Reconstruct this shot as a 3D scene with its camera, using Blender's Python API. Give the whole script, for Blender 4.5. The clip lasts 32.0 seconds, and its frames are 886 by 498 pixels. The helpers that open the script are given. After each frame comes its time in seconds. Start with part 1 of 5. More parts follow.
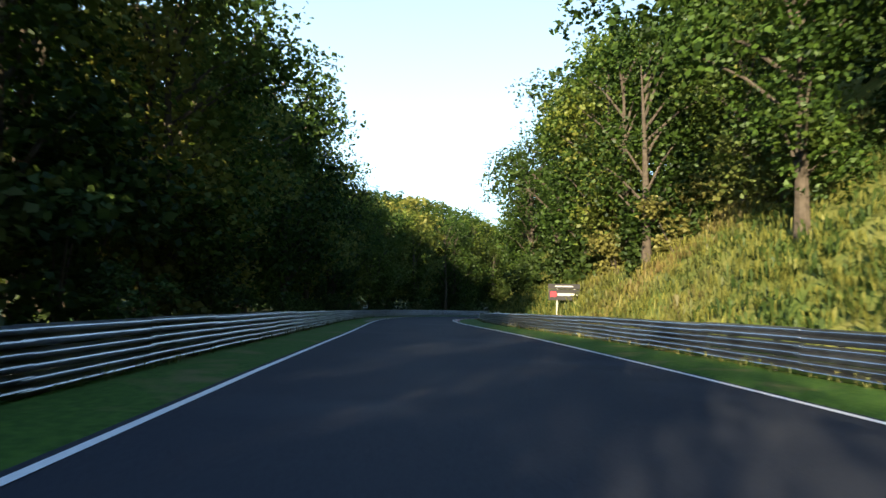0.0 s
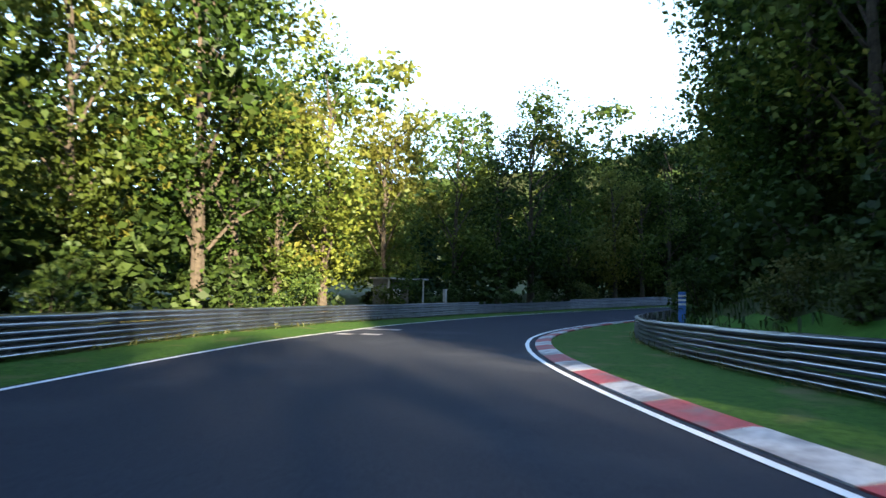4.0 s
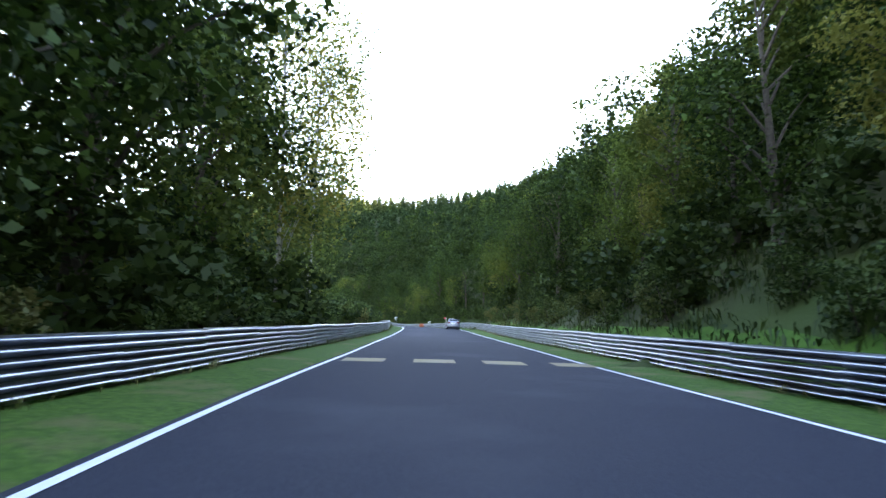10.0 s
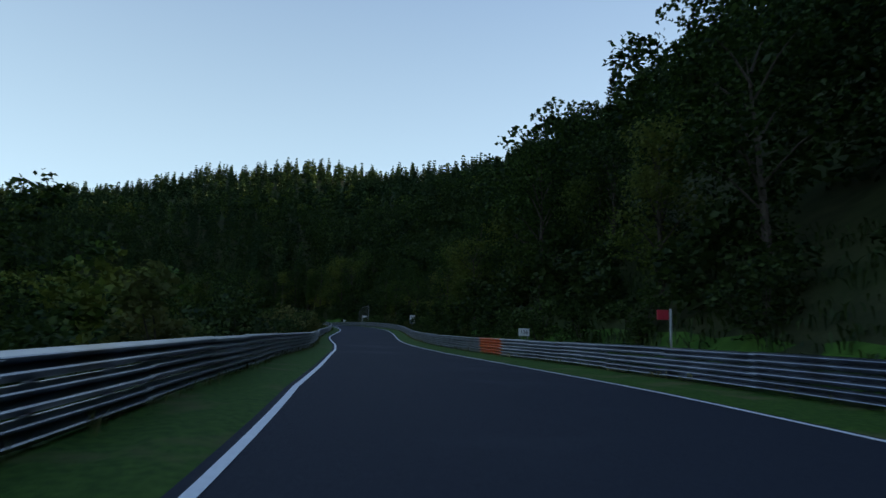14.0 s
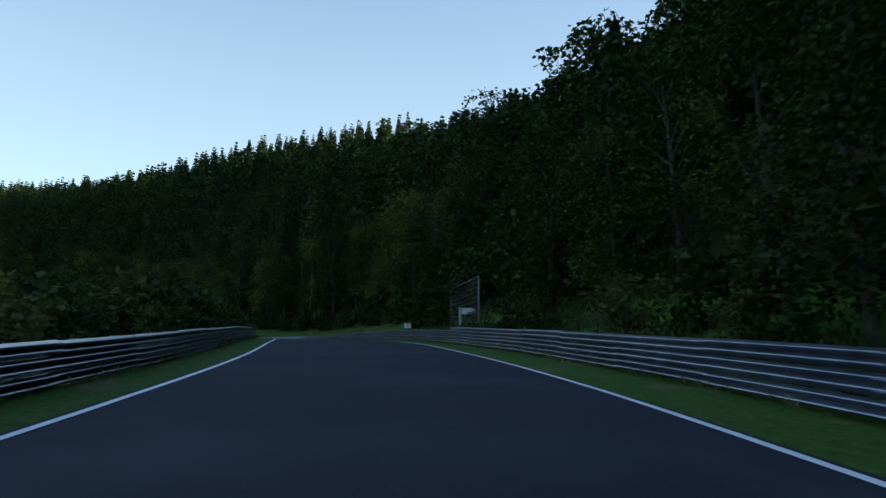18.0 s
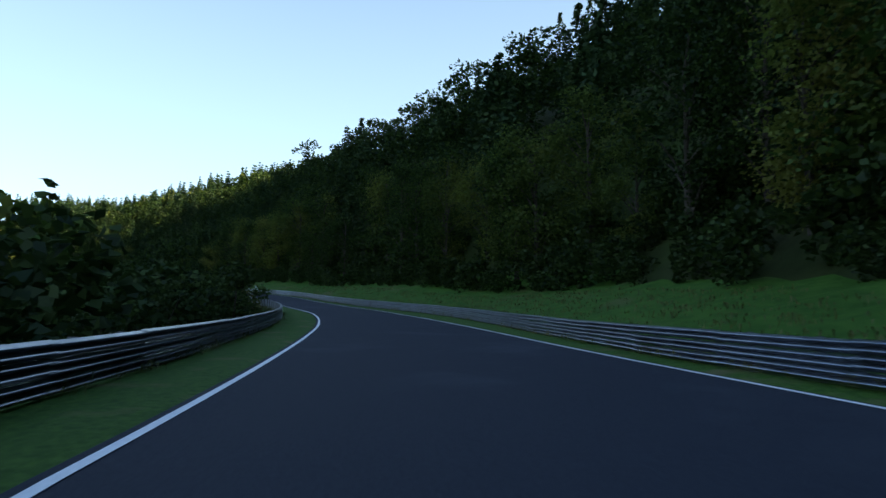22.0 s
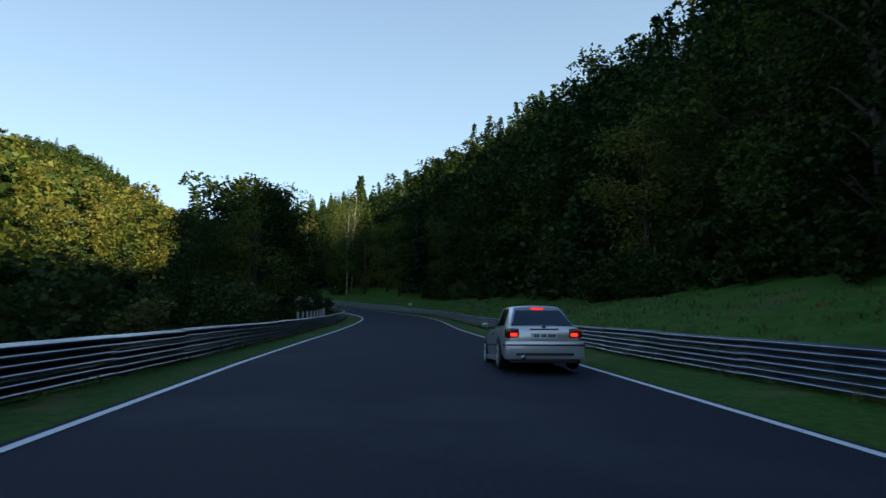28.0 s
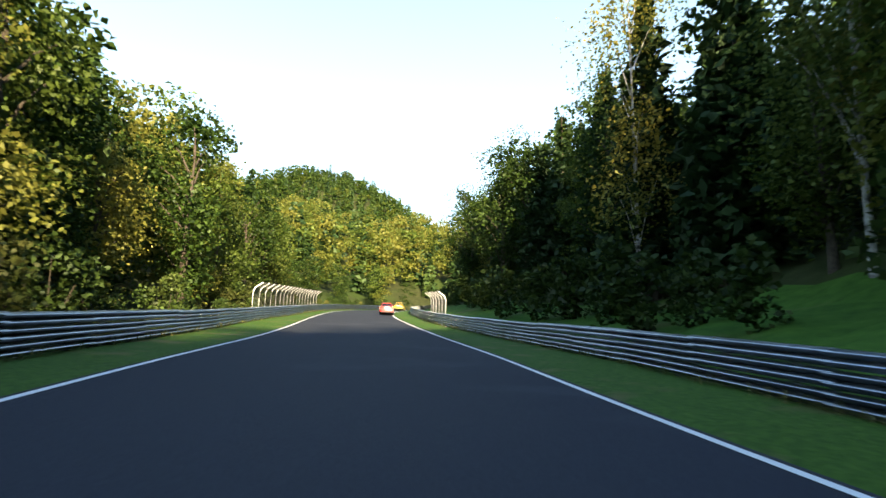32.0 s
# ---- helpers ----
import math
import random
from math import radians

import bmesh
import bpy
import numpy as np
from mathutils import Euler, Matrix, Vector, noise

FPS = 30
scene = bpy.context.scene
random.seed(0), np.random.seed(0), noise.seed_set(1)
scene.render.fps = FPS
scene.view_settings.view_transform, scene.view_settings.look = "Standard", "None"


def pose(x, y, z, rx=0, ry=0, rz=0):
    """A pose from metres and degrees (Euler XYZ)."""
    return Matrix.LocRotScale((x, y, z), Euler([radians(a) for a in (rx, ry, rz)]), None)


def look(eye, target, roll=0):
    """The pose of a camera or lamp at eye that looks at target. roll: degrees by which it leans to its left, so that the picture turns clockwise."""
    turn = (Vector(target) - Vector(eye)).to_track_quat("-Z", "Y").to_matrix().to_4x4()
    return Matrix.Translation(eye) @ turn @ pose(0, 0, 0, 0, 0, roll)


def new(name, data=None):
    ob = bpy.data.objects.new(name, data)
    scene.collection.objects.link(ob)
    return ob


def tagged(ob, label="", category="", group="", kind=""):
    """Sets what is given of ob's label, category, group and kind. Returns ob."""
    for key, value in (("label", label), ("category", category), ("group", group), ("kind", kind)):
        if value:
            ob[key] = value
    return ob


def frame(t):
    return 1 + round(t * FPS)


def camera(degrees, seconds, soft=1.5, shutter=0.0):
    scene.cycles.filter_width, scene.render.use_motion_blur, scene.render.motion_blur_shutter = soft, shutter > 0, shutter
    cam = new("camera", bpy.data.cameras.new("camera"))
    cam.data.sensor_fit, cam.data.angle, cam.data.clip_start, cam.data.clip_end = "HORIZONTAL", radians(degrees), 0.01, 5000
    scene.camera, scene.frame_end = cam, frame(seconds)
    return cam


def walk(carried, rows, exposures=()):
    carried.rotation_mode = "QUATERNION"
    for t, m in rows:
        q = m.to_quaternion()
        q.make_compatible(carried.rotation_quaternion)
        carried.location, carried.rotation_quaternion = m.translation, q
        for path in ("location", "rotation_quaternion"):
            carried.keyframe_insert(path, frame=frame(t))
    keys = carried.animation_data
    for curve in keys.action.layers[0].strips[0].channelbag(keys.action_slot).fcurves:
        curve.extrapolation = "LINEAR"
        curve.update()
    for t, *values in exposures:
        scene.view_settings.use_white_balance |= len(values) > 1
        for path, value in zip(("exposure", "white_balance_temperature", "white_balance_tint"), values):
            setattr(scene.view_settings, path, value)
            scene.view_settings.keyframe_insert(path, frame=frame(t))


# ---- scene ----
LENS = 69.99
PATH = [
    (0, (0.00, 0.00, 0.00), (1.510, 9.871, 0.531), 1.1),
    (0.5, (1.05, 15.37, -0.55), (2.547, 25.241, 0.011), 1.0),
    (1, (2.03, 30.52, -1.16), (3.560, 40.392, -0.750), 0.5),
    (1.5, (3.11, 45.42, -1.81), (4.865, 55.263, -1.598), 0.6),
    (2, (4.60, 60.04, -2.46), (6.683, 69.819, -2.124), 0.2),
    (2.5, (7.31, 74.24, -3.07), (10.748, 83.628, -2.689), 0.5),
    (3, (12.12, 87.64, -3.66), (17.015, 96.341, -3.122), 0.5),
    (3.5, (19.28, 99.70, -4.23), (25.766, 107.295, -3.679), 0.7),
    (4, (28.37, 110.18, -4.77), (35.895, 116.742, -4.191), 1.3),
    (4.5, (38.81, 119.09, -5.24), (47.206, 124.511, -4.908), 2.7),
    (5, (50.53, 125.95, -5.59), (59.854, 129.555, -5.206), 1.9),
    (5.5, (63.36, 130.04, -5.71), (73.226, 131.530, -5.020), 0.7),
    (6, (76.69, 131.05, -5.56), (86.610, 130.353, -4.505), 0.5),
    (6.5, (89.84, 129.18, -5.16), (99.417, 126.624, -3.859), 1.1),
    (7, (102.39, 125.10, -4.59), (111.501, 121.212, -3.194), 0.1),
    (7.5, (114.26, 119.49, -3.92), (122.842, 114.561, -2.490), 0.1),
    (8, (125.44, 112.76, -3.19), (133.455, 106.997, -1.604), -0.3),
    (8.5, (136.03, 105.26, -2.44), (143.523, 98.847, -0.806), -0.1),
    (9, (146.09, 97.17, -1.69), (153.059, 90.189, -0.054), 0.5),
    (9.5, (155.58, 88.50, -0.91), (162.113, 81.102, 0.699), 0.3),
    (10, (164.61, 79.40, -0.10), (170.881, 71.812, 1.660), 1.5),
    (10.5, (173.33, 70.02, 0.73), (179.389, 62.241, 2.402), 1.1),
    (11, (181.84, 60.41, 1.55), (187.753, 52.516, 3.200), 0.9),
    (11.5, (190.30, 50.68, 2.38), (196.247, 42.812, 4.035), 0.1),
    (12, (198.90, 40.94, 3.21), (204.917, 33.137, 4.924), 0.6),
    (12.5, (207.68, 31.19, 4.09), (213.777, 23.447, 5.748), 0.6),
    (13, (216.69, 21.48, 5.00), (222.966, 13.880, 6.666), 1.1),
    (13.5, (225.98, 11.85, 5.93), (232.436, 4.415, 7.683), 1.3),
    (14, (235.56, 2.32, 6.79), (242.153, -4.997, 8.537), 1.4),
    (14.5, (245.37, -7.13, 7.51), (252.019, -14.466, 8.931), 0.4),
    (15, (255.53, -16.32, 8.12), (262.564, -23.303, 9.481), 0.1),
    (15.5, (266.00, -25.26, 8.72), (273.104, -32.158, 10.121), -0.2),
    (16, (276.57, -34.15, 9.41), (283.651, -41.050, 10.897), -0.5),
    (16.5, (286.98, -43.27, 10.23), (293.678, -50.492, 11.967), -1.1),
    (17, (297.31, -52.53, 11.16), (304.279, -59.499, 12.877), -0.9),
    (17.5, (307.91, -61.53, 12.16), (315.191, -68.154, 13.917), 0.2),
    (18, (318.93, -70.04, 13.18), (326.555, -76.259, 14.964), 0.2),
    (18.5, (330.51, -77.81, 14.19), (338.611, -83.432, 15.859), -0.1),
    (19, (342.66, -84.72, 15.12), (351.123, -89.770, 16.783), 0.4),
    (19.5, (355.27, -90.80, 15.90), (364.110, -95.250, 17.338), -0.1),
    (20, (368.31, -96.03, 16.51), (377.448, -99.861, 17.842), 1.1),
    (20.5, (381.75, -100.32, 16.95), (391.170, -103.446, 18.154), 1.7),
    (21, (395.55, -103.60, 17.29), (405.231, -105.880, 18.361), 1.3),
    (21.5, (409.68, -105.78, 17.60), (419.490, -107.314, 18.804), 1.8),
    (22, (424.06, -106.81, 18.00), (433.939, -107.641, 19.329), -0.0),
    (22.5, (438.62, -106.77, 18.57), (448.512, -106.915, 20.005), -0.4),
    (23, (453.28, -105.85, 19.33), (463.147, -105.274, 20.851), -0.9),
    (23.5, (468.00, -104.05, 20.26), (477.781, -102.814, 21.928), 0.2),
    (24, (482.67, -101.22, 21.33), (492.350, -99.397, 23.064), -1.2),
    (24.5, (497.18, -97.26, 22.48), (506.734, -94.835, 24.149), -0.8),
    (25, (511.46, -92.35, 23.72), (520.865, -89.455, 25.480), -1.1),
    (25.5, (525.47, -86.64, 25.05), (534.669, -83.169, 26.892), 0.0),
    (26, (539.05, -79.90, 26.39), (547.913, -75.633, 28.194), -0.0),
    (26.5, (552.19, -72.27, 27.63), (560.921, -67.695, 29.343), -0.1),
    (27, (565.36, -64.57, 28.73), (574.270, -60.321, 30.329), -0.2),
    (27.5, (578.89, -57.36, 29.66), (588.031, -53.626, 31.256), -0.5),
    (28, (592.71, -50.47, 30.46), (601.881, -46.748, 31.903), 0.2),
    (28.5, (606.69, -43.56, 31.18), (615.886, -39.882, 32.523), -0.1),
    (29, (620.83, -36.60, 31.89), (630.019, -32.923, 33.317), -0.1),
    (29.5, (635.06, -29.36, 32.70), (644.074, -25.343, 34.297), -1.0),
    (30, (649.17, -21.46, 33.65), (657.847, -16.748, 35.225), -1.4),
    (30.5, (662.75, -12.31, 34.77), (670.784, -6.570, 36.344), -1.4),
    (31, (675.35, -1.55, 36.05), (682.769, 4.928, 37.781), -1.3),
    (31.5, (686.87, 10.60, 37.49), (693.751, 17.626, 39.322), 1.0),
    (32, (697.49, 23.76, 39.08), (704.005, 31.103, 40.974), 1.5),
]
EXPOSURE = [(0, 1.95, 6900, 7), (1, 1.95, 6700, 7), (2, 2.8, 7100, 9), (2.5, 2.85, 7100, 9), (4.5, 2.75, 6700, 9), (5, 3.0, 6550, 10), (5.4, 3.75, 6400, 11), (6, 4.95, 6200, 14), (7, 4.95, 7000, 20), (8, 4.7, 7900, 26), (9, 4.4, 8400, 24), (11, 3.6, 8700, 23), (12, 2.5, 9000, 24),
            (13, 1.65, 9100, 25), (14, 1.1, 7200, 13), (17, 1.25, 7000, 11), (19, 1.3, 7000, 11), (22, 1.5, 6900, 11), (24, 1.15, 6800, 11), (28, 1.1, 6900, 11), (29, 1.1, 6900, 11), (30, 1.8, 7300, 11), (31, 2.3, 7800, 10), (32, 2.3, 7600, 7)]
ORANGE_RAIL = [(416, 420)]
KERBS = [(1, 64, 223.5, 0.56, 0.15), (-1, 188, 253, 0.95, 0.13), (-1, 866, 904, 0.8, 0.13)]
DASH_AT = 296.6
AD_SIGN = (38.4, 8.5, 1.95, 0.75, 1.75)
HUT, HUT_TURN = (159.5, -10.4, 4.6, 2.8), 90
HUT_POST = (162.6, -8.7, 2.0)
BLUE_POST = (145, 9.9, 1.5)
BOARDS = [("126", 415.5, 6.75, 1.2), ("127", 547, 6.9, 1.25), ("", 742, 7.15, 1.2), ("", 888, 8.4, 1.2), ("", 255, 8.7, 0.5), ("", 61, 7.8, 0.5), ("", 83, -8.24, 1.35)]
KM_SIGN = (489, 8.15, 0.86, 1.08, 2.42)
FLAG_POSTS = [(401.6, 7.4, 2.1, True)]
NET_FRAMES = [(546, 11.7, 8.0, 3.8, 4.0, -90)]
WHITE_PANELS = [(544, 10.7, 1.6, 0)]
MARKER_PLATES = [(610, 18.4), (762, 18.6), (866, 17.5)]
NEW_RAIL = [(588, 600), (720, 728)]
RAIL_PLATE = (855.5, -6.05)
FENCE = (836.5, 858, 2.5, 1.2, 1.35)
DEBRIS_FENCES = [(978, 992, 1, 1.6, 2.9), (972, 1016, -1, 1.6, 2.9)]
LOW_RAIL = (164, 176)
SALOON = (363.5, 2.72, 0)
HATCH = (803.3, 2.75, -2.5)
RED_CAR = (998, 3.3, 0)
YELLOW_CAR = (1036, 3.4, 0)
# side, from, to, spacing, nearest and farthest distance behind the rail, kinds, size, tall, variation, single things or massed
ROWS_OF_TREES = [
    # trees before s 10 are out of view, added to shade the road
    (-1, -24, 24, 4.2, 3, 6, ("oak",), 1.0, 1.0, 0.05, True),
    (-1, 24, 40, 4.2, 3, 6, ("oak", "oak", "turning"), 1.02, 1.0, 0.05, True),
    (-1, 40, 60, 4.4, 3, 6, ("oak", "oak", "turning"), 1.2, 1.08, 0.05, True),
    # here too the part before s 10 is unseen and only casts shade
    (-1, -24, 34, 3.0, 7, 16, ("oak",), 1.0, 1.0, 0.06, False),
    (-1, 60, 100, 5.0, 2.5, 6, ("oak", "oak", "turning", "oak"), 1.15, 1.05, 0.15, True),
    (-1, 100, 190, 4.6, 2.5, 6, ("turning", "oak", "turning", "oak"), 1.12, 1.08, 0.15, True),
    (-1, 192, 250, 4.6, 3, 7, ("oak", "oak", "turning"), 1.35, 1.08, 0.12, True),
    (-1, 250, 312, 4.6, 3, 7, ("oak", "oak", "turning"), 1.15, 1.05, 0.15, True),
    (-1, 34, 60, 3.0, 7, 18, ("oak", "oak", "spruce"), 1.2, 1.0, 0.12, False),
    (-1, 56, 106, 2.6, 13, 26, ("oak",), 1.3, 1.0, 0.1, False),
    (-1, 60, 100, 4.5, 7, 16, ("oak", "oak", "spruce"), 1.3, 1.0, 0.2, False),
    (-1, 100, 200, 4.0, 7, 16, ("oak", "turning", "spruce"), 1.18, 1.0, 0.2, False),
    (-1, 190, 250, 4.0, 8, 24, ("oak", "oak", "spruce"), 1.35, 1.0, 0.15, False),
    (-1, 250, 306, 4.2, 7, 24, ("oak", "oak", "spruce"), 1.1, 1.0, 0.2, False),
    (-1, 100, 330, 3.0, 2, 7, ("bush",), 1.2, 1.0, 0.3, False),
    (-1, -20, 300, 6.5, 0.9, 2, ("bush",), 0.75, 1.0, 0.3, True),
    (-1, 300, 760, 7.0, 1.2, 3, ("bush",), 0.9, 1.0, 0.3, True),
    (-1, 300, 760, 3.2, 2.5, 7, ("bush",), 1.1, 1.0, 0.3, False),
    (-1, 330, 560, 9, 7, 14, ("bush", "oak"), 0.62, 1.0, 0.3, False),
    (-1, 560, 770, 5, 6, 16, ("oak", "oak"), 0.38, 1.0, 0.3, False),
    (-1, 862, 897, 3.0, 7, 17, ("oak",), 0.98, 1.0, 0.15, False),
    (-1, 843, 859, 4.2, 6, 14, ("oak",), 0.76, 1.0, 0.15, True),
    (-1, 859, 893, 3.8, 6, 12, ("oak",), 0.98, 1.0, 0.15, True),
    (-1, 770, 828, 6.5, 1.2, 2.5, ("bush",), 0.75, 1.0, 0.3, True),
    (-1, 864, 1060, 6.5, 1.2, 2.5, ("bush",), 0.75, 1.0, 0.3, True),
    (-1, 770, 860, 3.0, 4.5, 10, ("bush",), 0.9, 1.0, 0.3, False),
    (-1, 922, 1016, 5.0, 3.5, 8, ("oak", "turning", "turning"), 0.8, 1.0, 0.2, True),
    (-1, 896, 924, 4.0, 6, 16, ("oak", "turning"), 0.55, 1.0, 0.2, False),
    (-1, 924, 1020, 4.0, 8, 18, ("oak", "turning", "spruce"), 1.05, 1.0, 0.2, False),
    (1, -40, 101, 4.6, 4, 8, ("turning", "oak", "oak"), 0.92, 1.0, 0.25, True),
    (1, -40, 101, 3.2, 4, 8, ("bush",), 1.1, 1.0, 0.3, True),
    (1, -40, 101, 4.0, 9, 16, ("turning", "oak", "spruce"), 1.15, 1.0, 0.2, False),
    (1, 132, 264, 4.6, 3.5, 7, ("oak", "oak", "oak"), 1.0, 1.0, 0.2, True),
    (1, 264, 372, 4.6, 5, 8.5, ("oak", "oak", "turning"), 0.74, 1.0, 0.15, True),
    (1, 372, 530, 5.0, 3.5, 7, ("oak", "oak", "turning"), 0.66, 1.0, 0.2, True),
    (1, 132, 264, 3.6, 7, 15, ("oak", "oak", "spruce"), 1.1, 1.0, 0.2, False),
    (1, 264, 372, 4.2, 9, 15, ("oak", "oak", "spruce"), 0.85, 1.0, 0.2, False),
    (1, 372, 534, 4.2, 7, 15, ("oak", "oak", "spruce"), 0.8, 1.0, 0.2, False),
    (1, 112, 530, 6.0, 1.2, 2.6, ("bush",), 0.65, 1.0, 0.3, True),
    (1, 112, 532, 3.0, 2.5, 6, ("bush",), 1.0, 1.0, 0.3, False),
    (1, 560, 905, 5.5, 11.5, 15, ("oak", "oak", "turning"), 1.05, 1.0, 0.2, True),
    (1, 560, 800, 4.5, 17, 27, ("spruce", "spruce", "oak", "spruce"), 1.1, 1.1, 0.3, False),
    (1, 530, 564, 1.4, 9, 22, ("oak", "spruce", "oak"), 0.64, 1.0, 0.2, False),
    (1, 506, 566, 0.45, 13, 42, ("bush",), 2.1, 1.0, 0.3, False),
    (1, 480, 508, 1.1, 8, 20, ("oak", "bush", "oak"), 0.62, 1.0, 0.2, False),
    (1, 526, 563, 0.5, 6, 15, ("bush",), 1.4, 1.0, 0.3, False),
    (1, 800, 895, 3.2, 16, 28, ("spruce", "oak", "spruce"), 1.12, 1.1, 0.15, False),
    (1, 560, 900, 2.4, 8.8, 11.5, ("bush",), 1.0, 1.0, 0.3, False),
    (1, 840, 886, 3.0, 9, 15, ("oak", "spruce"), 1.25, 1.0, 0.15, False),
    (1, 886, 930, 3.4, 11, 17, ("oak", "spruce"), 0.85, 1.0, 0.15, False),
    (1, 560, 905, 2.6, 11, 17, ("bush",), 1.4, 1.0, 0.3, False),
    (-1, 190, 312, 2.4, 8, 20, ("bush",), 1.8, 1.0, 0.3, False),
    (-1, 874, 905, 0.75, 32, 74, ("turning", "oak", "turning"), 0.52, 1.0, 0.25, False),
    (1, 30, 112, 2.4, 3.0, 5.5, ("bush",), 0.95, 1.0, 0.3, False),
    (-1, 855, 898, 0.9, 15, 50, ("bush",), 1.7, 1.0, 0.3, False),
    (-1, 770, 862, 2.6, 10, 44, ("bush",), 1.2, 1.0, 0.3, False),
    (-1, 1014, 1080, 3.0, 3, 18, ("turning", "oak"), 0.55, 1.0, 0.25, False),
    (1, 905, 1075, 5.5, 8, 13, ("oak", "spruce", "turning"), 0.95, 1.0, 0.2, True),
    (1, 930, 1075, 3.5, 3, 8, ("bush",), 1.0, 1.0, 0.3, False),
    (1, 905, 1075, 5, 13, 22, ("oak", "spruce"), 1.0, 1.0, 0.2, False),
]
# gaps between the trees: side, from, to, how far behind the rail
OPENINGS = [(-1, 233, 244.5, 5), (-1, 244.5, 257, 30), (-1, 330, 362, 16), (-1, 500, 550, 20)]
# kind, along the track, to its right, size, slenderness
SINGLE_TREES = [("birch", 930, 17.6, 1.45, 1.0), ("birch", 926.5, 14.8, 1.2, 1.0), ("birch", 953, 15.6, 1.22, 1.05), ("birch", 939, 17.5, 1.3, 1.05), ("spruce", 948, 19, 1.05, 1.1), ("spruce", 936, 22, 1.3, 1.1),
                ("birch", 313, -9.7, 1.35, 1.0), ("birch", 319, -9.0, 1.35, 1.0), ("oak", 309, -14, 1.2, 1.0), ("oak", 350.5, -14.5, 0.6, 0.9), ("oak", 354, -15.5, 0.55, 0.9), ("oak", 346, -17, 0.55, 0.9),
                ("oak", 243, -15.5, 1.25, 1.0), ("oak", 245.5, -18, 1.3, 1.0), ("oak", 238, -14.5, 1.2, 1.0), ("oak", 240.5, -20, 1.3, 1.0), ("oak", 250, -22, 1.35, 1.0), ("oak", 255, -27, 1.4, 1.0), ("oak", 262, -33, 1.4, 1.0), ("spruce", 259, -12, 1.05, 1.0), ("spruce", 263, -14, 1.15, 1.0), ("spruce", 266, -11, 1.0, 1.0), ("spruce", 271, -13, 1.1, 1.0), ("bush", 236, -10, 1.3, 1.0), ("bush", 240, -10.5, 1.5, 1.0), ("bush", 243.5, -10, 1.4, 1.0), ("bush", 247, -10, 1.7, 1.0), ("bush", 251, -11, 2.0, 1.0), ("bush", 255, -10, 1.7, 1.0),
                ("bush", 9, -9.5, 1.2, 1.0), ("bush", 12, -11, 1.5, 1.0), ("bush", 15, -9.5, 1.3, 1.0), ("bush", 18.5, -11, 1.5, 1.0), ("bush", 22, -10, 1.3, 1.0), ("bush", 26, -10.5, 1.4, 1.0), ("oak", 374, -12.5, 0.42, 1.0), ("oak", 378, -13, 0.5, 1.0), ("oak", 383, -14, 0.54, 1.0), ("bush", 334, -8.5, 1.0, 1.0), ("bush", 339, -9, 1.2, 1.0), ("bush", 344, -9, 1.1, 1.0), ("bush", 350, -9.5, 1.2, 1.0), ("bush", 356, -10, 1.2, 1.0), ("oak", 777, -19, 1.0, 1.0), ("oak", 783, -17, 0.95, 1.0), ("oak", 771, -23, 0.9, 1.0)]
cam = camera(LENS, 32.0, soft=1.5, shutter=0.1)
walk(cam, [(t, look(eye, target, roll)) for t, eye, target, roll in PATH], EXPOSURE)

# ---- daylight: low evening sun from behind the wooded ridge ----
SUN_AZ, SUN_EL = 209.0, 14.5     # degrees, clockwise from +y
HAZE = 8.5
world = bpy.data.worlds.new("sky")
scene.world = world
world.use_nodes = True
wn = world.node_tree.nodes
sky = wn.new("ShaderNodeTexSky")
sky.sky_type, sky.sun_disc = "NISHITA", False
sky.sun_elevation, sky.sun_rotation = radians(SUN_EL), radians(SUN_AZ)
sky.altitude, sky.air_density, sky.dust_density, sky.ozone_density = 400, 0.6, 0.4, 2.5
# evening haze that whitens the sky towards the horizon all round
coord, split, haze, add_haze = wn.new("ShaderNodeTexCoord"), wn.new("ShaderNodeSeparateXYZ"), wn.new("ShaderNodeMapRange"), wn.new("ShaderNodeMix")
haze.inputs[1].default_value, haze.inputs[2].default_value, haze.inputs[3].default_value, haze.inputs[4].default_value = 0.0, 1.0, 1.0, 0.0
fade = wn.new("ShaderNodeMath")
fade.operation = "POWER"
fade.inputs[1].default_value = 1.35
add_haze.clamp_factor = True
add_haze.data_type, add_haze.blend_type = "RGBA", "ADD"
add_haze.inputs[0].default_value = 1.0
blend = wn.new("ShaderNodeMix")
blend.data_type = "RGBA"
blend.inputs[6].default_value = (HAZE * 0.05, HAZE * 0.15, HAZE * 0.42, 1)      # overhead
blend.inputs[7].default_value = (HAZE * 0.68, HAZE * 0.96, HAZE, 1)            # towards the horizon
wl = world.node_tree.links
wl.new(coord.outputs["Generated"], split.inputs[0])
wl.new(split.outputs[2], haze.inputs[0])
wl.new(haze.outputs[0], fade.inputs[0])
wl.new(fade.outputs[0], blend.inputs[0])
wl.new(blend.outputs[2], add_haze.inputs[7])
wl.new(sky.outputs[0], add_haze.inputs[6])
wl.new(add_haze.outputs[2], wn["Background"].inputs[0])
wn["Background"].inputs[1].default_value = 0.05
sun_to = Vector((math.sin(radians(SUN_AZ)) * math.cos(radians(SUN_EL)), math.cos(radians(SUN_AZ)) * math.cos(radians(SUN_EL)), math.sin(radians(SUN_EL))))
lamp = bpy.data.lights.new("sun", "SUN")
lamp.energy, lamp.angle, lamp.color = 5.0, radians(0.6), (1.0, 0.84, 0.60)
sun_ob = new("sun", lamp)
sun_ob.matrix_world = look((0, 0, 300), Vector((0, 0, 300)) - sun_to)


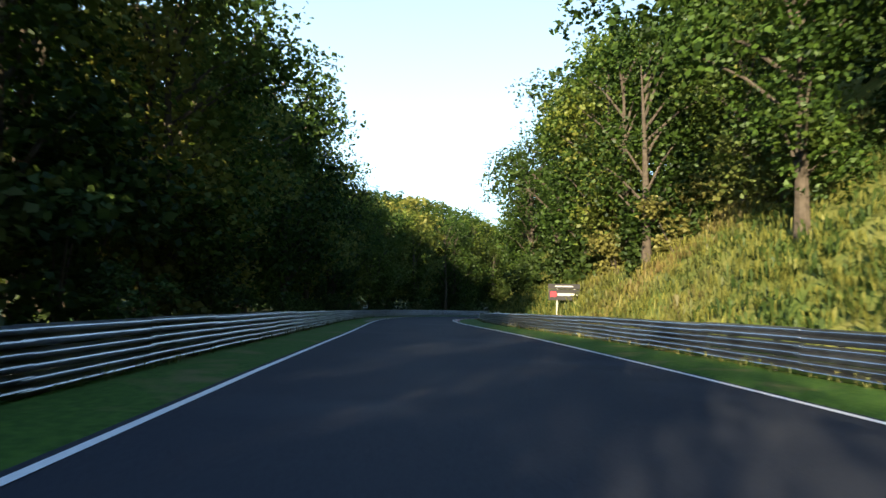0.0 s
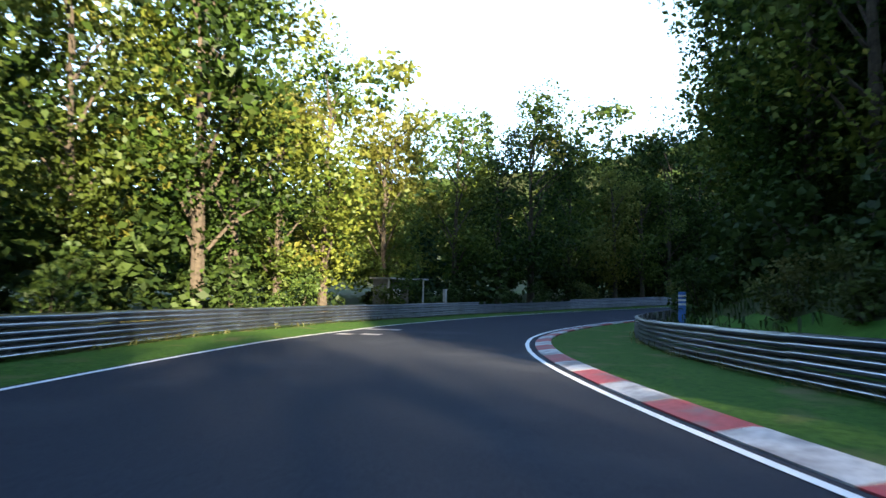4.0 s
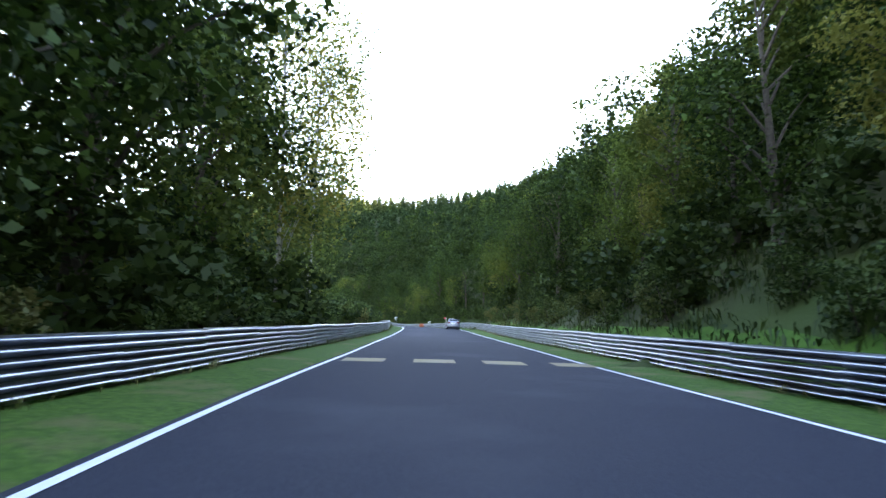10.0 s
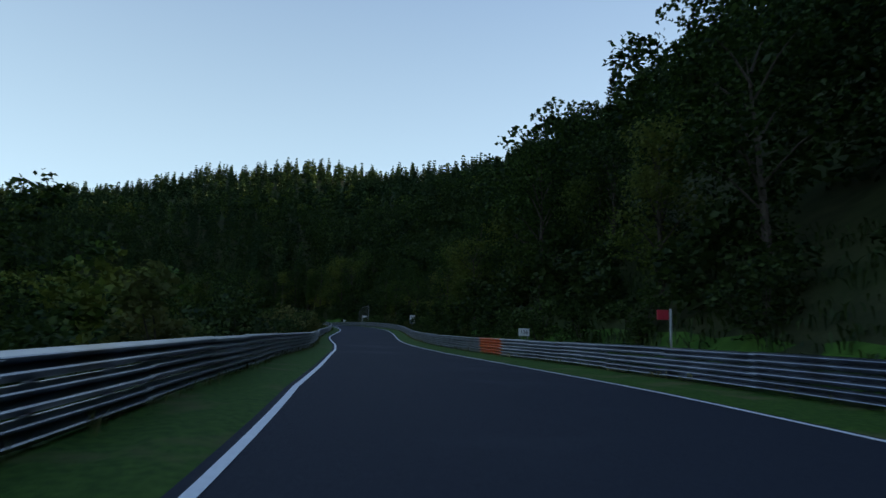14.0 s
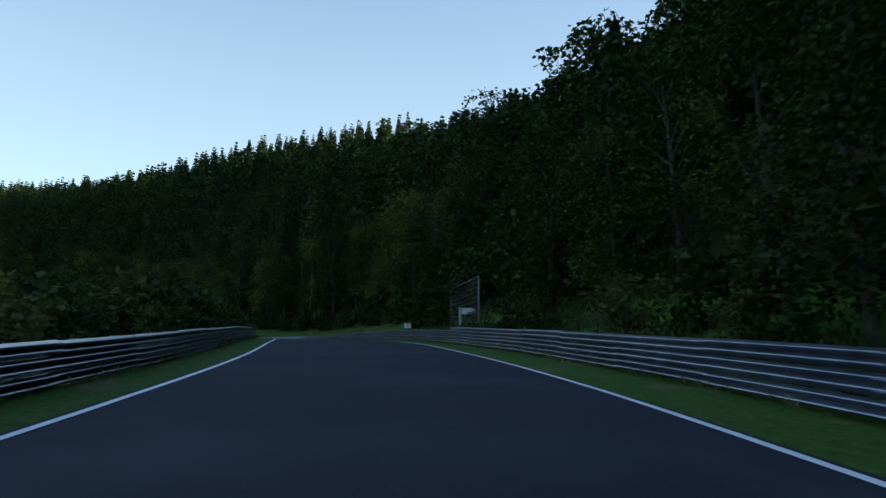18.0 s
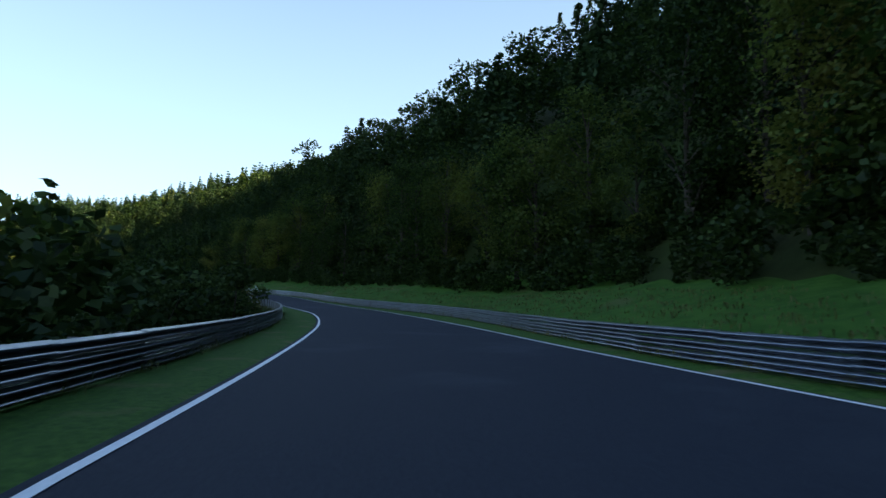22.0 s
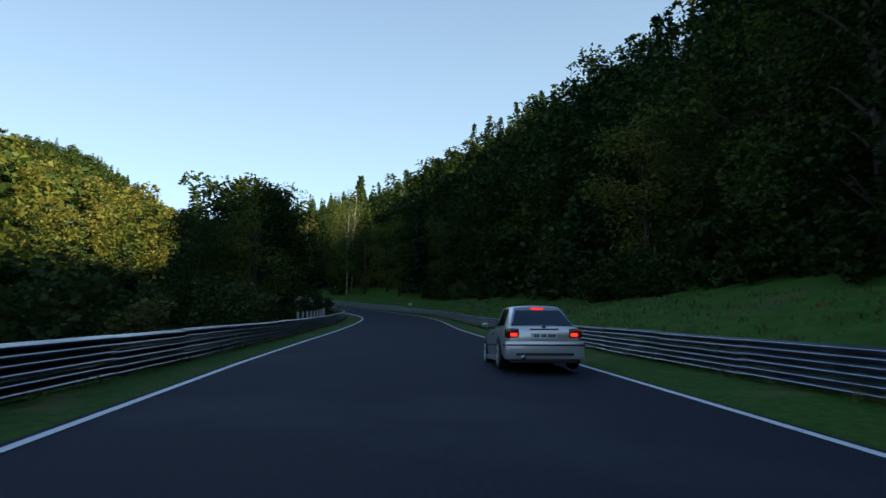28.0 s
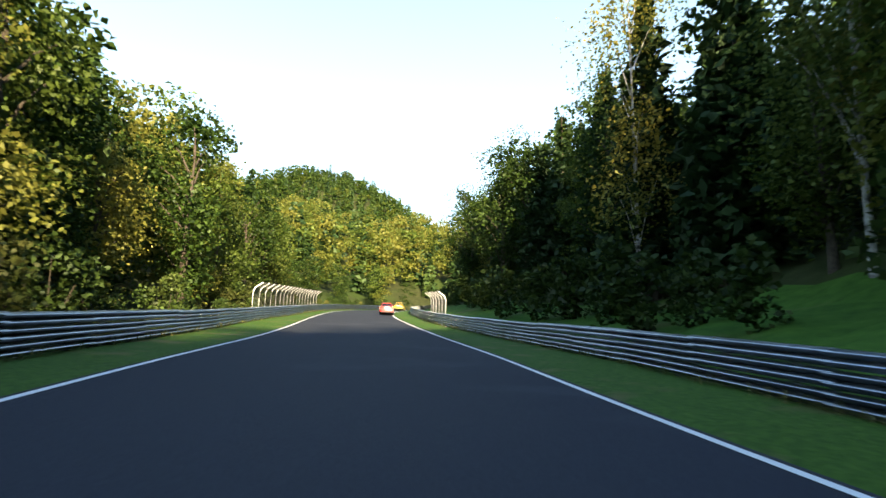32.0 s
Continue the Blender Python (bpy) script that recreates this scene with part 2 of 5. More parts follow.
# ---- materials ----
def surface(name, low, high, grain=6.0, rough=0.8, metal=0.0, bump=0.0, bump_grain=40.0, patch=None, patch_grain=0.25, patch_at=0.55, spec=0.3, randomly=0.0):
    """A material with colour grain at two scales, larger stains and fine relief."""
    m = bpy.data.materials.new(name)
    m.use_nodes = True
    n, l = m.node_tree.nodes, m.node_tree.links
    b = n["Principled BSDF"]
    pos = n.new("ShaderNodeNewGeometry")
    a = n.new("ShaderNodeTexNoise")
    a.inputs["Scale"].default_value, a.inputs["Detail"].default_value, a.inputs["Roughness"].default_value = grain, 6, 0.65
    l.new(pos.outputs["Position"], a.inputs["Vector"])
    ramp = n.new("ShaderNodeMapRange")
    ramp.inputs[1].default_value, ramp.inputs[2].default_value = 0.32, 0.68
    l.new(a.outputs[0], ramp.inputs[0])
    mix = n.new("ShaderNodeMix")
    mix.data_type = "RGBA"
    mix.inputs[6].default_value, mix.inputs[7].default_value = (*low, 1), (*high, 1)
    l.new(ramp.outputs[0], mix.inputs[0])
    col = mix.outputs[2]
    if patch:
        p = n.new("ShaderNodeTexNoise")
        p.inputs["Scale"].default_value, p.inputs["Detail"].default_value = patch_grain, 5
        l.new(pos.outputs["Position"], p.inputs["Vector"])
        q = n.new("ShaderNodeMapRange")
        q.inputs[1].default_value, q.inputs[2].default_value = patch_at, patch_at + 0.14
        l.new(p.outputs[0], q.inputs[0])
        mx = n.new("ShaderNodeMix")
        mx.data_type = "RGBA"
        mx.inputs[7].default_value = (*patch, 1)
        l.new(q.outputs[0], mx.inputs[0])
        l.new(col, mx.inputs[6])
        col = mx.outputs[2]
    if randomly:
        inf = n.new("ShaderNodeObjectInfo")
        hs = n.new("ShaderNodeHueSaturation")
        mr = n.new("ShaderNodeMapRange")
        mr.inputs[3].default_value, mr.inputs[4].default_value = 1 - randomly, 1 + randomly
        l.new(inf.outputs["Random"], mr.inputs[0])
        l.new(mr.outputs[0], hs.inputs["Value"])
        l.new(col, hs.inputs["Color"])
        col = hs.outputs[0]
    l.new(col, b.inputs["Base Color"])
    b.inputs["Roughness"].default_value, b.inputs["Metallic"].default_value = rough, metal
    b.inputs["Specular IOR Level"].default_value = spec
    if bump:
        f = n.new("ShaderNodeTexNoise")
        f.inputs["Scale"].default_value, f.inputs["Detail"].default_value = bump_grain, 4
        l.new(pos.outputs["Position"], f.inputs["Vector"])
        bp = n.new("ShaderNodeBump")
        bp.inputs["Strength"].default_value, bp.inputs["Distance"].default_value = bump, 0.02
        l.new(f.outputs[0], bp.inputs["Height"])
        l.new(bp.outputs[0], b.inputs["Normal"])
    return m


def foliage(name, dark, light, autumn, amount=0.1, thin=0.35):
    """Leaves: each leaf and each plant of its own tone, light shining through."""
    m = bpy.data.materials.new(name)
    m.use_nodes = True
    n, l = m.node_tree.nodes, m.node_tree.links
    for node in list(n):
        n.remove(node)
    geo, inf = n.new("ShaderNodeNewGeometry"), n.new("ShaderNodeObjectInfo")
    mix = n.new("ShaderNodeMix")
    mix.data_type = "RGBA"
    mix.inputs[6].default_value, mix.inputs[7].default_value = (*dark, 1), (*light, 1)
    l.new(geo.outputs["Random Per Island"], mix.inputs[0])
    big = n.new("ShaderNodeTexNoise")
    big.inputs["Scale"].default_value, big.inputs["Detail"].default_value = 0.11, 3
    l.new(geo.outputs["Position"], big.inputs["Vector"])
    add = n.new("ShaderNodeMath")
    add.operation = "ADD"
    rnd = n.new("ShaderNodeMath")
    rnd.operation = "MULTIPLY_ADD"
    rnd.inputs[1].default_value, rnd.inputs[2].default_value = 0.35, -0.18
    l.new(inf.outputs["Random"], rnd.inputs[0])
    l.new(big.outputs[0], add.inputs[0])
    l.new(rnd.outputs[0], add.inputs[1])
    q = n.new("ShaderNodeMapRange")
    q.inputs[1].default_value, q.inputs[2].default_value = 0.62 - amount, 0.8 - amount
    l.new(add.outputs[0], q.inputs[0])
    mx = n.new("ShaderNodeMix")
    mx.data_type = "RGBA"
    mx.inputs[7].default_value = (*autumn, 1)
    l.new(q.outputs[0], mx.inputs[0])
    l.new(mix.outputs[2], mx.inputs[6])
    hs = n.new("ShaderNodeHueSaturation")
    mr = n.new("ShaderNodeMapRange")
    mr.inputs[3].default_value, mr.inputs[4].default_value = 0.72, 1.3
    l.new(inf.outputs["Random"], mr.inputs[0])
    l.new(mr.outputs[0], hs.inputs["Value"])
    l.new(mx.outputs[2], hs.inputs["Color"])
    d, t, g, s1, s2, out = (n.new(k) for k in ("ShaderNodeBsdfDiffuse", "ShaderNodeBsdfTranslucent", "ShaderNodeBsdfGlossy", "ShaderNodeMixShader", "ShaderNodeMixShader", "ShaderNodeOutputMaterial"))
    l.new(hs.outputs[0], d.inputs[0])
    l.new(hs.outputs[0], t.inputs[0])
    g.inputs["Roughness"].default_value, g.inputs[0].default_value = 0.55, (0.6, 0.65, 0.6, 1)
    s1.inputs[0].default_value, s2.inputs[0].default_value = thin, 0.025
    l.new(d.outputs[0], s1.inputs[1])
    l.new(t.outputs[0], s1.inputs[2])
    l.new(s1.outputs[0], s2.inputs[1])
    l.new(g.outputs[0], s2.inputs[2])
    l.new(s2.outputs[0], out.inputs[0])
    return m


M_ASPHALT = surface("asphalt", (0.021, 0.025, 0.035), (0.038, 0.043, 0.056), grain=22, rough=0.85, bump=0.5, bump_grain=90, patch=(0.043, 0.048, 0.060), patch_grain=0.22, patch_at=0.54, spec=0.12)
M_SHOULDER = surface("worn_shoulder", (0.055, 0.05, 0.045), (0.10, 0.092, 0.08), grain=4, bump=0.4, patch=(0.04, 0.045, 0.03), patch_grain=0.6)
M_LINE = surface("road_paint", (0.74, 0.74, 0.73), (0.88, 0.88, 0.87), grain=14, rough=0.6, patch=(0.5, 0.5, 0.5), patch_grain=1.6, patch_at=0.66)
M_RED = surface("kerb_red", (0.30, 0.035, 0.042), (0.44, 0.075, 0.08), grain=8, rough=0.6, patch=(0.23, 0.10, 0.10), patch_grain=1.4, patch_at=0.5)
M_WHITE = surface("kerb_white", (0.36, 0.35, 0.35), (0.56, 0.55, 0.54), grain=8, rough=0.6, patch=(0.21, 0.19, 0.19), patch_grain=1.3, patch_at=0.44)
M_YELLOW = surface("old_yellow_paint", (0.20, 0.155, 0.075), (0.31, 0.24, 0.11), grain=9, rough=0.7, patch=(0.16, 0.15, 0.12), patch_grain=2.0, patch_at=0.52)
M_VERGE = surface("mown_grass", (0.019, 0.064, 0.008), (0.066, 0.136, 0.019), grain=7, rough=0.9, bump=1.0, bump_grain=34, patch=(0.12, 0.115, 0.045), patch_grain=0.6, patch_at=0.56, spec=0.15)
M_GROUND = surface("forest_floor", (0.020, 0.028, 0.011), (0.050, 0.055, 0.022), grain=0.9, rough=0.95, bump=0.8, bump_grain=8, patch=(0.034, 0.055, 0.014), patch_grain=0.05, patch_at=0.48, spec=0.1)
M_BANK = surface("dry_bank", (0.09, 0.12, 0.03), (0.20, 0.20, 0.06), grain=1.6, rough=0.95, bump=0.9, bump_grain=12, patch=(0.09, 0.13, 0.03), patch_grain=0.3, patch_at=0.5, spec=0.1)
M_MEADOW = surface("bank_grass", (0.026, 0.082, 0.011), (0.064, 0.145, 0.022), grain=1.2, rough=0.95, bump=0.9, bump_grain=14, patch=(0.11, 0.115, 0.045), patch_grain=0.22, patch_at=0.58, spec=0.12)
M_SAND = surface("worn_sand", (0.13, 0.115, 0.075), (0.23, 0.195, 0.14), grain=3, rough=0.95, bump=0.6, patch=(0.05, 0.075, 0.022), patch_grain=0.8, patch_at=0.47)
M_STEEL = surface("galvanised_steel", (0.185, 0.21, 0.255), (0.335, 0.37, 0.425), grain=1.4, rough=0.29, metal=0.92, patch=(0.14, 0.13, 0.12), patch_grain=0.5, patch_at=0.6, randomly=0.15, spec=0.5)
M_STEELNEW = surface("new_galvanised_steel", (0.42, 0.46, 0.52), (0.56, 0.60, 0.66), grain=1.4, rough=0.38, metal=0.75, patch=(0.34, 0.36, 0.40), patch_grain=0.7, patch_at=0.6, randomly=0.1, spec=0.5)
M_POST = surface("post_steel", (0.17, 0.18, 0.19), (0.27, 0.28, 0.29), grain=3, rough=0.6, metal=0.5)
M_ORANGE = surface("orange_paint", (0.55, 0.10, 0.025), (0.7, 0.16, 0.05), grain=4, rough=0.5)
M_BARK = surface("bark", (0.035, 0.028, 0.021), (0.085, 0.07, 0.055), grain=5, rough=0.95, bump=1.0, bump_grain=14)
M_BIRCH = surface("birch_bark", (0.2, 0.195, 0.18), (0.42, 0.41, 0.39), grain=2.5, rough=0.8, bump=0.4, patch=(0.05, 0.045, 0.04), patch_grain=1.8, patch_at=0.5)
M_LEAF = foliage("broad_leaves", (0.007, 0.020, 0.004), (0.052, 0.096, 0.015), (0.115, 0.135, 0.022), 0.05, thin=0.3)
# yellowing leaves; their paler tone also stands in for sunlight on the valley woods
M_LEAF_DRY_SUNNY = foliage("turning_and_sunlit_leaves", (0.045, 0.075, 0.013), (0.105, 0.15, 0.025), (0.14, 0.14, 0.028), 0.1, thin=0.42)
M_BIRCHLEAF = foliage("birch_leaves", (0.05, 0.085, 0.018), (0.12, 0.16, 0.035), (0.2, 0.17, 0.03), 0.1)
M_NEEDLE = foliage("spruce_needles", (0.010, 0.027, 0.010), (0.030, 0.060, 0.018), (0.05, 0.08, 0.018), 0.02, thin=0.15)
M_STRAW = foliage("dry_grass", (0.08, 0.10, 0.02), (0.26, 0.26, 0.06), (0.32, 0.24, 0.09), 0.2)
M_FERN = foliage("ferns", (0.020, 0.042, 0.010), (0.065, 0.10, 0.024), (0.15, 0.115, 0.045), 0.14)
M_STRAWGREEN = foliage("long_grass", (0.08, 0.105, 0.03), (0.24, 0.23, 0.085), (0.3, 0.25, 0.11), 0.15)
M_BUSH = foliage("bush_leaves", (0.016, 0.036, 0.009), (0.066, 0.108, 0.023), (0.11, 0.105, 0.03), 0.08, thin=0.3)


# ---- small building tools ----
def mesh_of(name, verts, faces, material, smooth=False):
    me = bpy.data.meshes.new(name)
    me.from_pydata([tuple(v) for v in verts], [], [tuple(f) for f in faces])
    me.materials.append(material)
    if smooth:
        me.polygons.foreach_set("use_smooth", [True] * len(me.polygons))
    me.update()
    return me


def quads(name, verts, count, corners, material):
    """A mesh from a numpy block of verts in which every face has the same number of corners and shares none."""
    me = bpy.data.meshes.new(name)
    verts = np.ascontiguousarray(verts, dtype=np.float32).reshape(-1, 3)
    me.vertices.add(len(verts))
    me.vertices.foreach_set("co", verts.ravel())
    me.loops.add(len(verts))
    me.loops.foreach_set("vertex_index", np.arange(len(verts), dtype=np.int32))
    me.polygons.add(count)
    me.polygons.foreach_set("loop_start", np.arange(count, dtype=np.int32) * corners)
    me.materials.append(material)
    me.update(calc_edges=True)
    return me


def child(name, me, parent, m=None, label=""):
    ob = new(name, me)
    ob.parent = parent
    if m is not None:
        ob.matrix_basis = m
    return tagged(ob, label) if label else ob


def part(name, bm, material, parent, label="", m=None, smooth=False):
    me = bpy.data.meshes.new(name)
    bm.to_mesh(me)
    bm.free()
    me.materials.append(material)
    if smooth:
        me.polygons.foreach_set("use_smooth", [True] * len(me.polygons))
        if smooth is not True:
            me.set_sharp_from_angle(angle=radians(smooth))
    return child(name, me, parent, m, label)


def box(bm, x0, x1, y0, y1, z0, z1, bevel=0.0):
    r = bmesh.ops.create_cube(bm, size=1)
    bmesh.ops.transform(bm, matrix=Matrix.LocRotScale(((x0 + x1) / 2, (y0 + y1) / 2, (z0 + z1) / 2), None, (x1 - x0, y1 - y0, z1 - z0)), verts=r["verts"])
    if bevel:
        edges = list({e for v in r["verts"] for e in v.link_edges})
        bmesh.ops.bevel(bm, geom=edges, offset=bevel, segments=2, affect="EDGES", profile=0.6)
    return bm


def slab(x0, x1, y0, y1, z0, z1, bevel=0.01):
    return box(bmesh.new(), x0, x1, y0, y1, z0, z1, bevel)


def tube(bm, points, radii, sides=8):
    """A tapered tube along points."""
    rings = []
    for i, p in enumerate(points):
        a, b = Vector(points[max(i - 1, 0)]), Vector(points[min(i + 1, len(points) - 1)])
        q = (b - a).to_track_quat("Z", "Y")
        rings.append([bm.verts.new(Vector(p) + q @ Vector((radii[i] * math.cos(k * math.tau / sides), radii[i] * math.sin(k * math.tau / sides), 0))) for k in range(sides)])
    for u, w in zip(rings, rings[1:]):
        for k in range(sides):
            bm.faces.new((u[k], u[(k + 1) % sides], w[(k + 1) % sides], w[k]))
    bm.faces.new(rings[0][::-1])
    bm.faces.new(rings[-1])
    return bm


# ---- the road's line ----
STEP = 12
START = (1.39, -0.10)
# heading in degrees, level in metres and half width of the road at every STEP metres
HEAD = [-5.6, -5.5, -5.4, -4.2, -4.5, -6.4, -9.0, -15.8, -28.8, -37.9, -44.2, -50.6, -62.5, -75.8, -89.7, -104.2, -115.0, -121.2, -124.5, -124.8, -123.6, -128.2, -134.6, -136.3, -138.1, -139.2, -139.0, -139.1, -138.9, -138.8, -137.9, -135.6, -131.9, -129.4, -128.1, -128.5, -127.8, -128.1, -131.3, -132.3, -130.4, -126.7, -122.5, -118.7, -117.1, -115.3, -111.7, -109.0, -104.5, -97.7, -91.4, -87.8, -86.9, -85.9, -82.2, -77.7, -71.6, -69.6, -70.9, -71.2, -64.6, -58.1, -57.0, -58.8, -61.5, -63.6, -63.3, -63.2, -63.8, -63.8, -64.5, -63.8, -58.4, -50.6, -41.9, -35.6, -32.8]
LEVEL = [-1.30, -1.72, -2.18, -2.69, -3.22, -3.75, -4.27, -4.77, -5.26, -5.74, -6.18, -6.57, -6.86, -6.99, -6.93, -6.67, -6.25, -5.70, -5.06, -4.38, -3.68, -2.97, -2.24, -1.48, -0.71, 0.07, 0.84, 1.61, 2.39, 3.20, 4.04, 4.85, 5.58, 6.21, 6.74, 7.27, 7.84, 8.50, 9.25, 10.07, 10.94, 11.82, 12.69, 13.51, 14.24, 14.84, 15.32, 15.67, 15.95, 16.22, 16.51, 16.90, 17.40, 18.03, 18.77, 19.59, 20.47, 21.40, 22.40, 23.44, 24.50, 25.52, 26.47, 27.33, 28.09, 28.75, 29.34, 29.89, 30.44, 31.02, 31.66, 32.38, 33.17, 34.04, 34.98, 36.00, 37.09]
HALF = [4.2, 4.2, 4.1, 4.0, 3.9, 3.9, 3.9, 4.0, 4.4, 4.5, 4.5, 4.3, 4.1, 4.3, 4.6, 4.9, 5.0, 4.8, 4.3, 3.9, 4.0, 4.2, 4.2, 4.2, 4.2, 4.0, 4.0, 3.9, 3.9, 3.9, 3.9, 4.0, 4.0, 4.0, 3.6, 3.2, 3.1, 3.4, 3.8, 3.9, 3.8, 3.9, 4.0, 4.0, 4.2, 4.2, 4.2, 4.2, 4.3, 4.3, 4.3, 4.6, 4.5, 4.3, 4.0, 3.7, 3.9, 3.8, 4.0, 4.1, 4.3, 4.2, 4.1, 4.0, 3.9, 4.0, 4.0, 4.2, 4.2, 4.1, 4.1, 4.1, 4.0, 4.1, 4.3, 4.3, 4.1]
# distance of the barriers from the middle of the road
RAIL_L = [6.0, 6.18, 6.26, 6.26, 6.35, 6.44, 6.7, 6.7, 6.61, 6.44, 6.44, 6.7, 7.01, 6.82, 6.72, 7.01, 6.96, 7.66, 7.92, 7.92, 7.66, 7.48, 7.31, 7.05, 6.44, 6.09, 5.74, 5.57, 5.39, 5.39, 5.86, 5.95, 5.95, 5.77, 5.49, 4.76, 4.67, 4.67, 4.84, 5.02, 5.27, 5.35, 5.44, 5.52, 5.78, 5.78, 5.78, 5.7, 5.87, 6.03, 6.21, 6.54, 6.63, 6.63, 6.46, 6.46, 6.46, 6.46, 6.29, 6.29, 6.38, 6.54, 6.88, 6.71, 6.29, 5.87, 5.61, 5.52, 5.52, 5.7, 5.78, 6.03, 6.21, 6.38, 6.54, 6.5, 6.3]
RAIL_R = [6.35, 6.35, 6.44, 6.26, 6.35, 6.61, 6.96, 7.13, 7.22, 7.31, 7.76, 8.25, 8.25, 8.15, 8.06, 8.06, 8.35, 7.95, 7.57, 7.39, 7.22, 6.96, 6.7, 6.44, 6.09, 5.92, 5.83, 5.74, 5.74, 5.83, 6.32, 6.42, 6.51, 6.42, 6.23, 5.44, 5.27, 5.52, 5.61, 5.7, 5.78, 5.95, 6.03, 6.03, 5.87, 5.7, 5.7, 5.61, 5.52, 5.35, 5.35, 5.6, 5.52, 5.87, 6.38, 6.46, 5.95, 5.52, 5.27, 5.35, 5.52, 5.95, 6.29, 6.38, 6.38, 6.38, 6.38, 6.38, 6.29, 6.03, 5.87, 5.78, 5.95, 6.21, 6.71, 6.9, 7.0]

N0 = len(HEAD)
HEAD_ALL = HEAD + [-33.8, -35.4, -34.1, -33.5, -33.7, -34.4, -35.8, -37.8, -40.1, -44.5, -50.7, -58, -65, -70]
LEVEL_ALL = LEVEL + [38.19, 39.37, 40.45, 41.64, 42.90, 44.17, 45.46, 46.74, 48.01, 49.26, 50.49, 51.73, 52.97, 54.21]
HALF_ALL = HALF + [4.1] * 14
RL_ALL, RR_ALL = RAIL_L + [6.2, 6.5, 6.9, 7.1, 6.8, 6.2] + [6.1] * 8, RAIL_R + [7.1, 7.2, 7.1, 6.8, 6.5] + [6.7] * 9
KNOTS = np.arange(len(HEAD_ALL)) * STEP
S_MIN, S_MAX = -120.0, float(KNOTS[-1])
fs = np.arange(0, S_MAX + 0.5, 1.0)
th = np.radians(np.interp(fs, KNOTS, HEAD_ALL))
mid = (th[1:] + th[:-1]) / 2
cx = START[0] + np.r_[0, np.cumsum(-np.sin(mid))]
cy = START[1] + np.r_[0, np.cumsum(np.cos(mid))]
back = np.arange(S_MIN, 0, 1.0)
cx = np.r_[START[0] - np.sin(th[0]) * back, cx]
cy = np.r_[START[1] + np.cos(th[0]) * back, cy]
th = np.r_[np.full(len(back), th[0]), th]
fs = np.r_[back, fs]
lev = np.interp(fs, KNOTS, LEVEL_ALL)
lev[fs < 0] = LEVEL[0] - 0.088 * fs[fs < 0]
lev = np.convolve(np.pad(lev, 6, mode="reflect", reflect_type="odd"), np.hanning(15)[1:-1] / np.hanning(15).sum(), "valid")


def by_s(table, s):
    return np.interp(s, KNOTS, table)


def road_z(s):
    return np.interp(s, fs, lev)


def spot(s, d):
    """World x and y of the place s metres along the road and d metres to its right."""
    s, d = np.asarray(s, float), np.asarray(d, float)
    a = np.interp(s, fs, th)
    return np.interp(s, fs, cx) + np.cos(a) * d, np.interp(s, fs, cy) + np.sin(a) * d


def where(x, y):
    """The road's s and d nearest to points in the world."""
    x, y = np.asarray(x, float).ravel(), np.asarray(y, float).ravel()
    s, d = np.zeros(len(x)), np.zeros(len(x))
    for k in range(0, len(x), 4000):
        g = (x[k:k + 4000, None] - cx[::3]) ** 2 + (y[k:k + 4000, None] - cy[::3]) ** 2
        i = g.argmin(1) * 3
        dx, dy = x[k:k + 4000] - cx[i], y[k:k + 4000] - cy[i]
        side = dx * np.cos(th[i]) + dy * np.sin(th[i])
        s[k:k + 4000] = fs[i]
        d[k:k + 4000] = np.sign(side) * np.sqrt(g.min(1))
    return s, d


def tab(s, *pairs):
    return np.interp(s, [p[0] for p in pairs], [p[1] for p in pairs])


def bank_r(s):
    return tab(s, (390, 0), (450, 3), (545, 5), (580, 12), (780, 12), (860, 14), (930, 9), (1000, 4))


# height of the ridge over the road at these distances behind the right barrier, along the road
RIDGE_E = (30, 60, 100, 170, 300)
RIDGE = [(0, 26, 43, 52, 55, 55), (60, 26, 43, 52, 55, 55), (130, 21, 28, 30, 30, 30), (200, 21, 33, 38, 40, 40), (300, 22, 38, 49, 55, 56), (420, 23, 44, 58, 66, 70), (510, 25, 46, 66, 85, 92),
         (570, 26, 46, 69, 108, 128), (600, 26, 45, 65, 97, 124), (660, 26, 48, 70, 98, 117), (720, 27, 48, 68, 108, 127), (780, 26, 43, 63, 102, 134), (840, 27, 43, 57, 90, 124),
         (900, 26, 46, 62, 83, 108), (930, 19, 42, 61, 88, 106), (960, 11, 34, 58, 81, 104), (990, 12, 28, 54, 79, 101), (1080, 14, 23, 46, 66, 85)]


def ridge(s, e, foot):
    """Grassy foot of the given width, then the wooded slope, steep at first and easing towards the crest."""
    tops = [np.interp(s, [r[0] for r in RIDGE], [r[k + 1] for r in RIDGE]) for k in range(5)]
    z = 0.24 * np.clip(e, 0, foot)
    z = z + (tops[0] - 0.24 * foot) * np.clip((e - foot) / (RIDGE_E[0] - foot), 0, 1)
    for k in range(4):
        z = z + (tops[k + 1] - tops[k]) * np.clip((e - RIDGE_E[k]) / (RIDGE_E[k + 1] - RIDGE_E[k]), 0, 1)
    return z


def far_hill(x, y):
    """Rounded wooded hills: one closes the valley behind the last bend, one rises far behind the first."""
    return -60 + 258 * np.exp(-((x - 975) ** 2 + (y - 510) ** 2) / (2 * 160 ** 2)) + 138 * np.exp(-((x - 20) / 260) ** 2 - ((y - 640) / 130) ** 2)


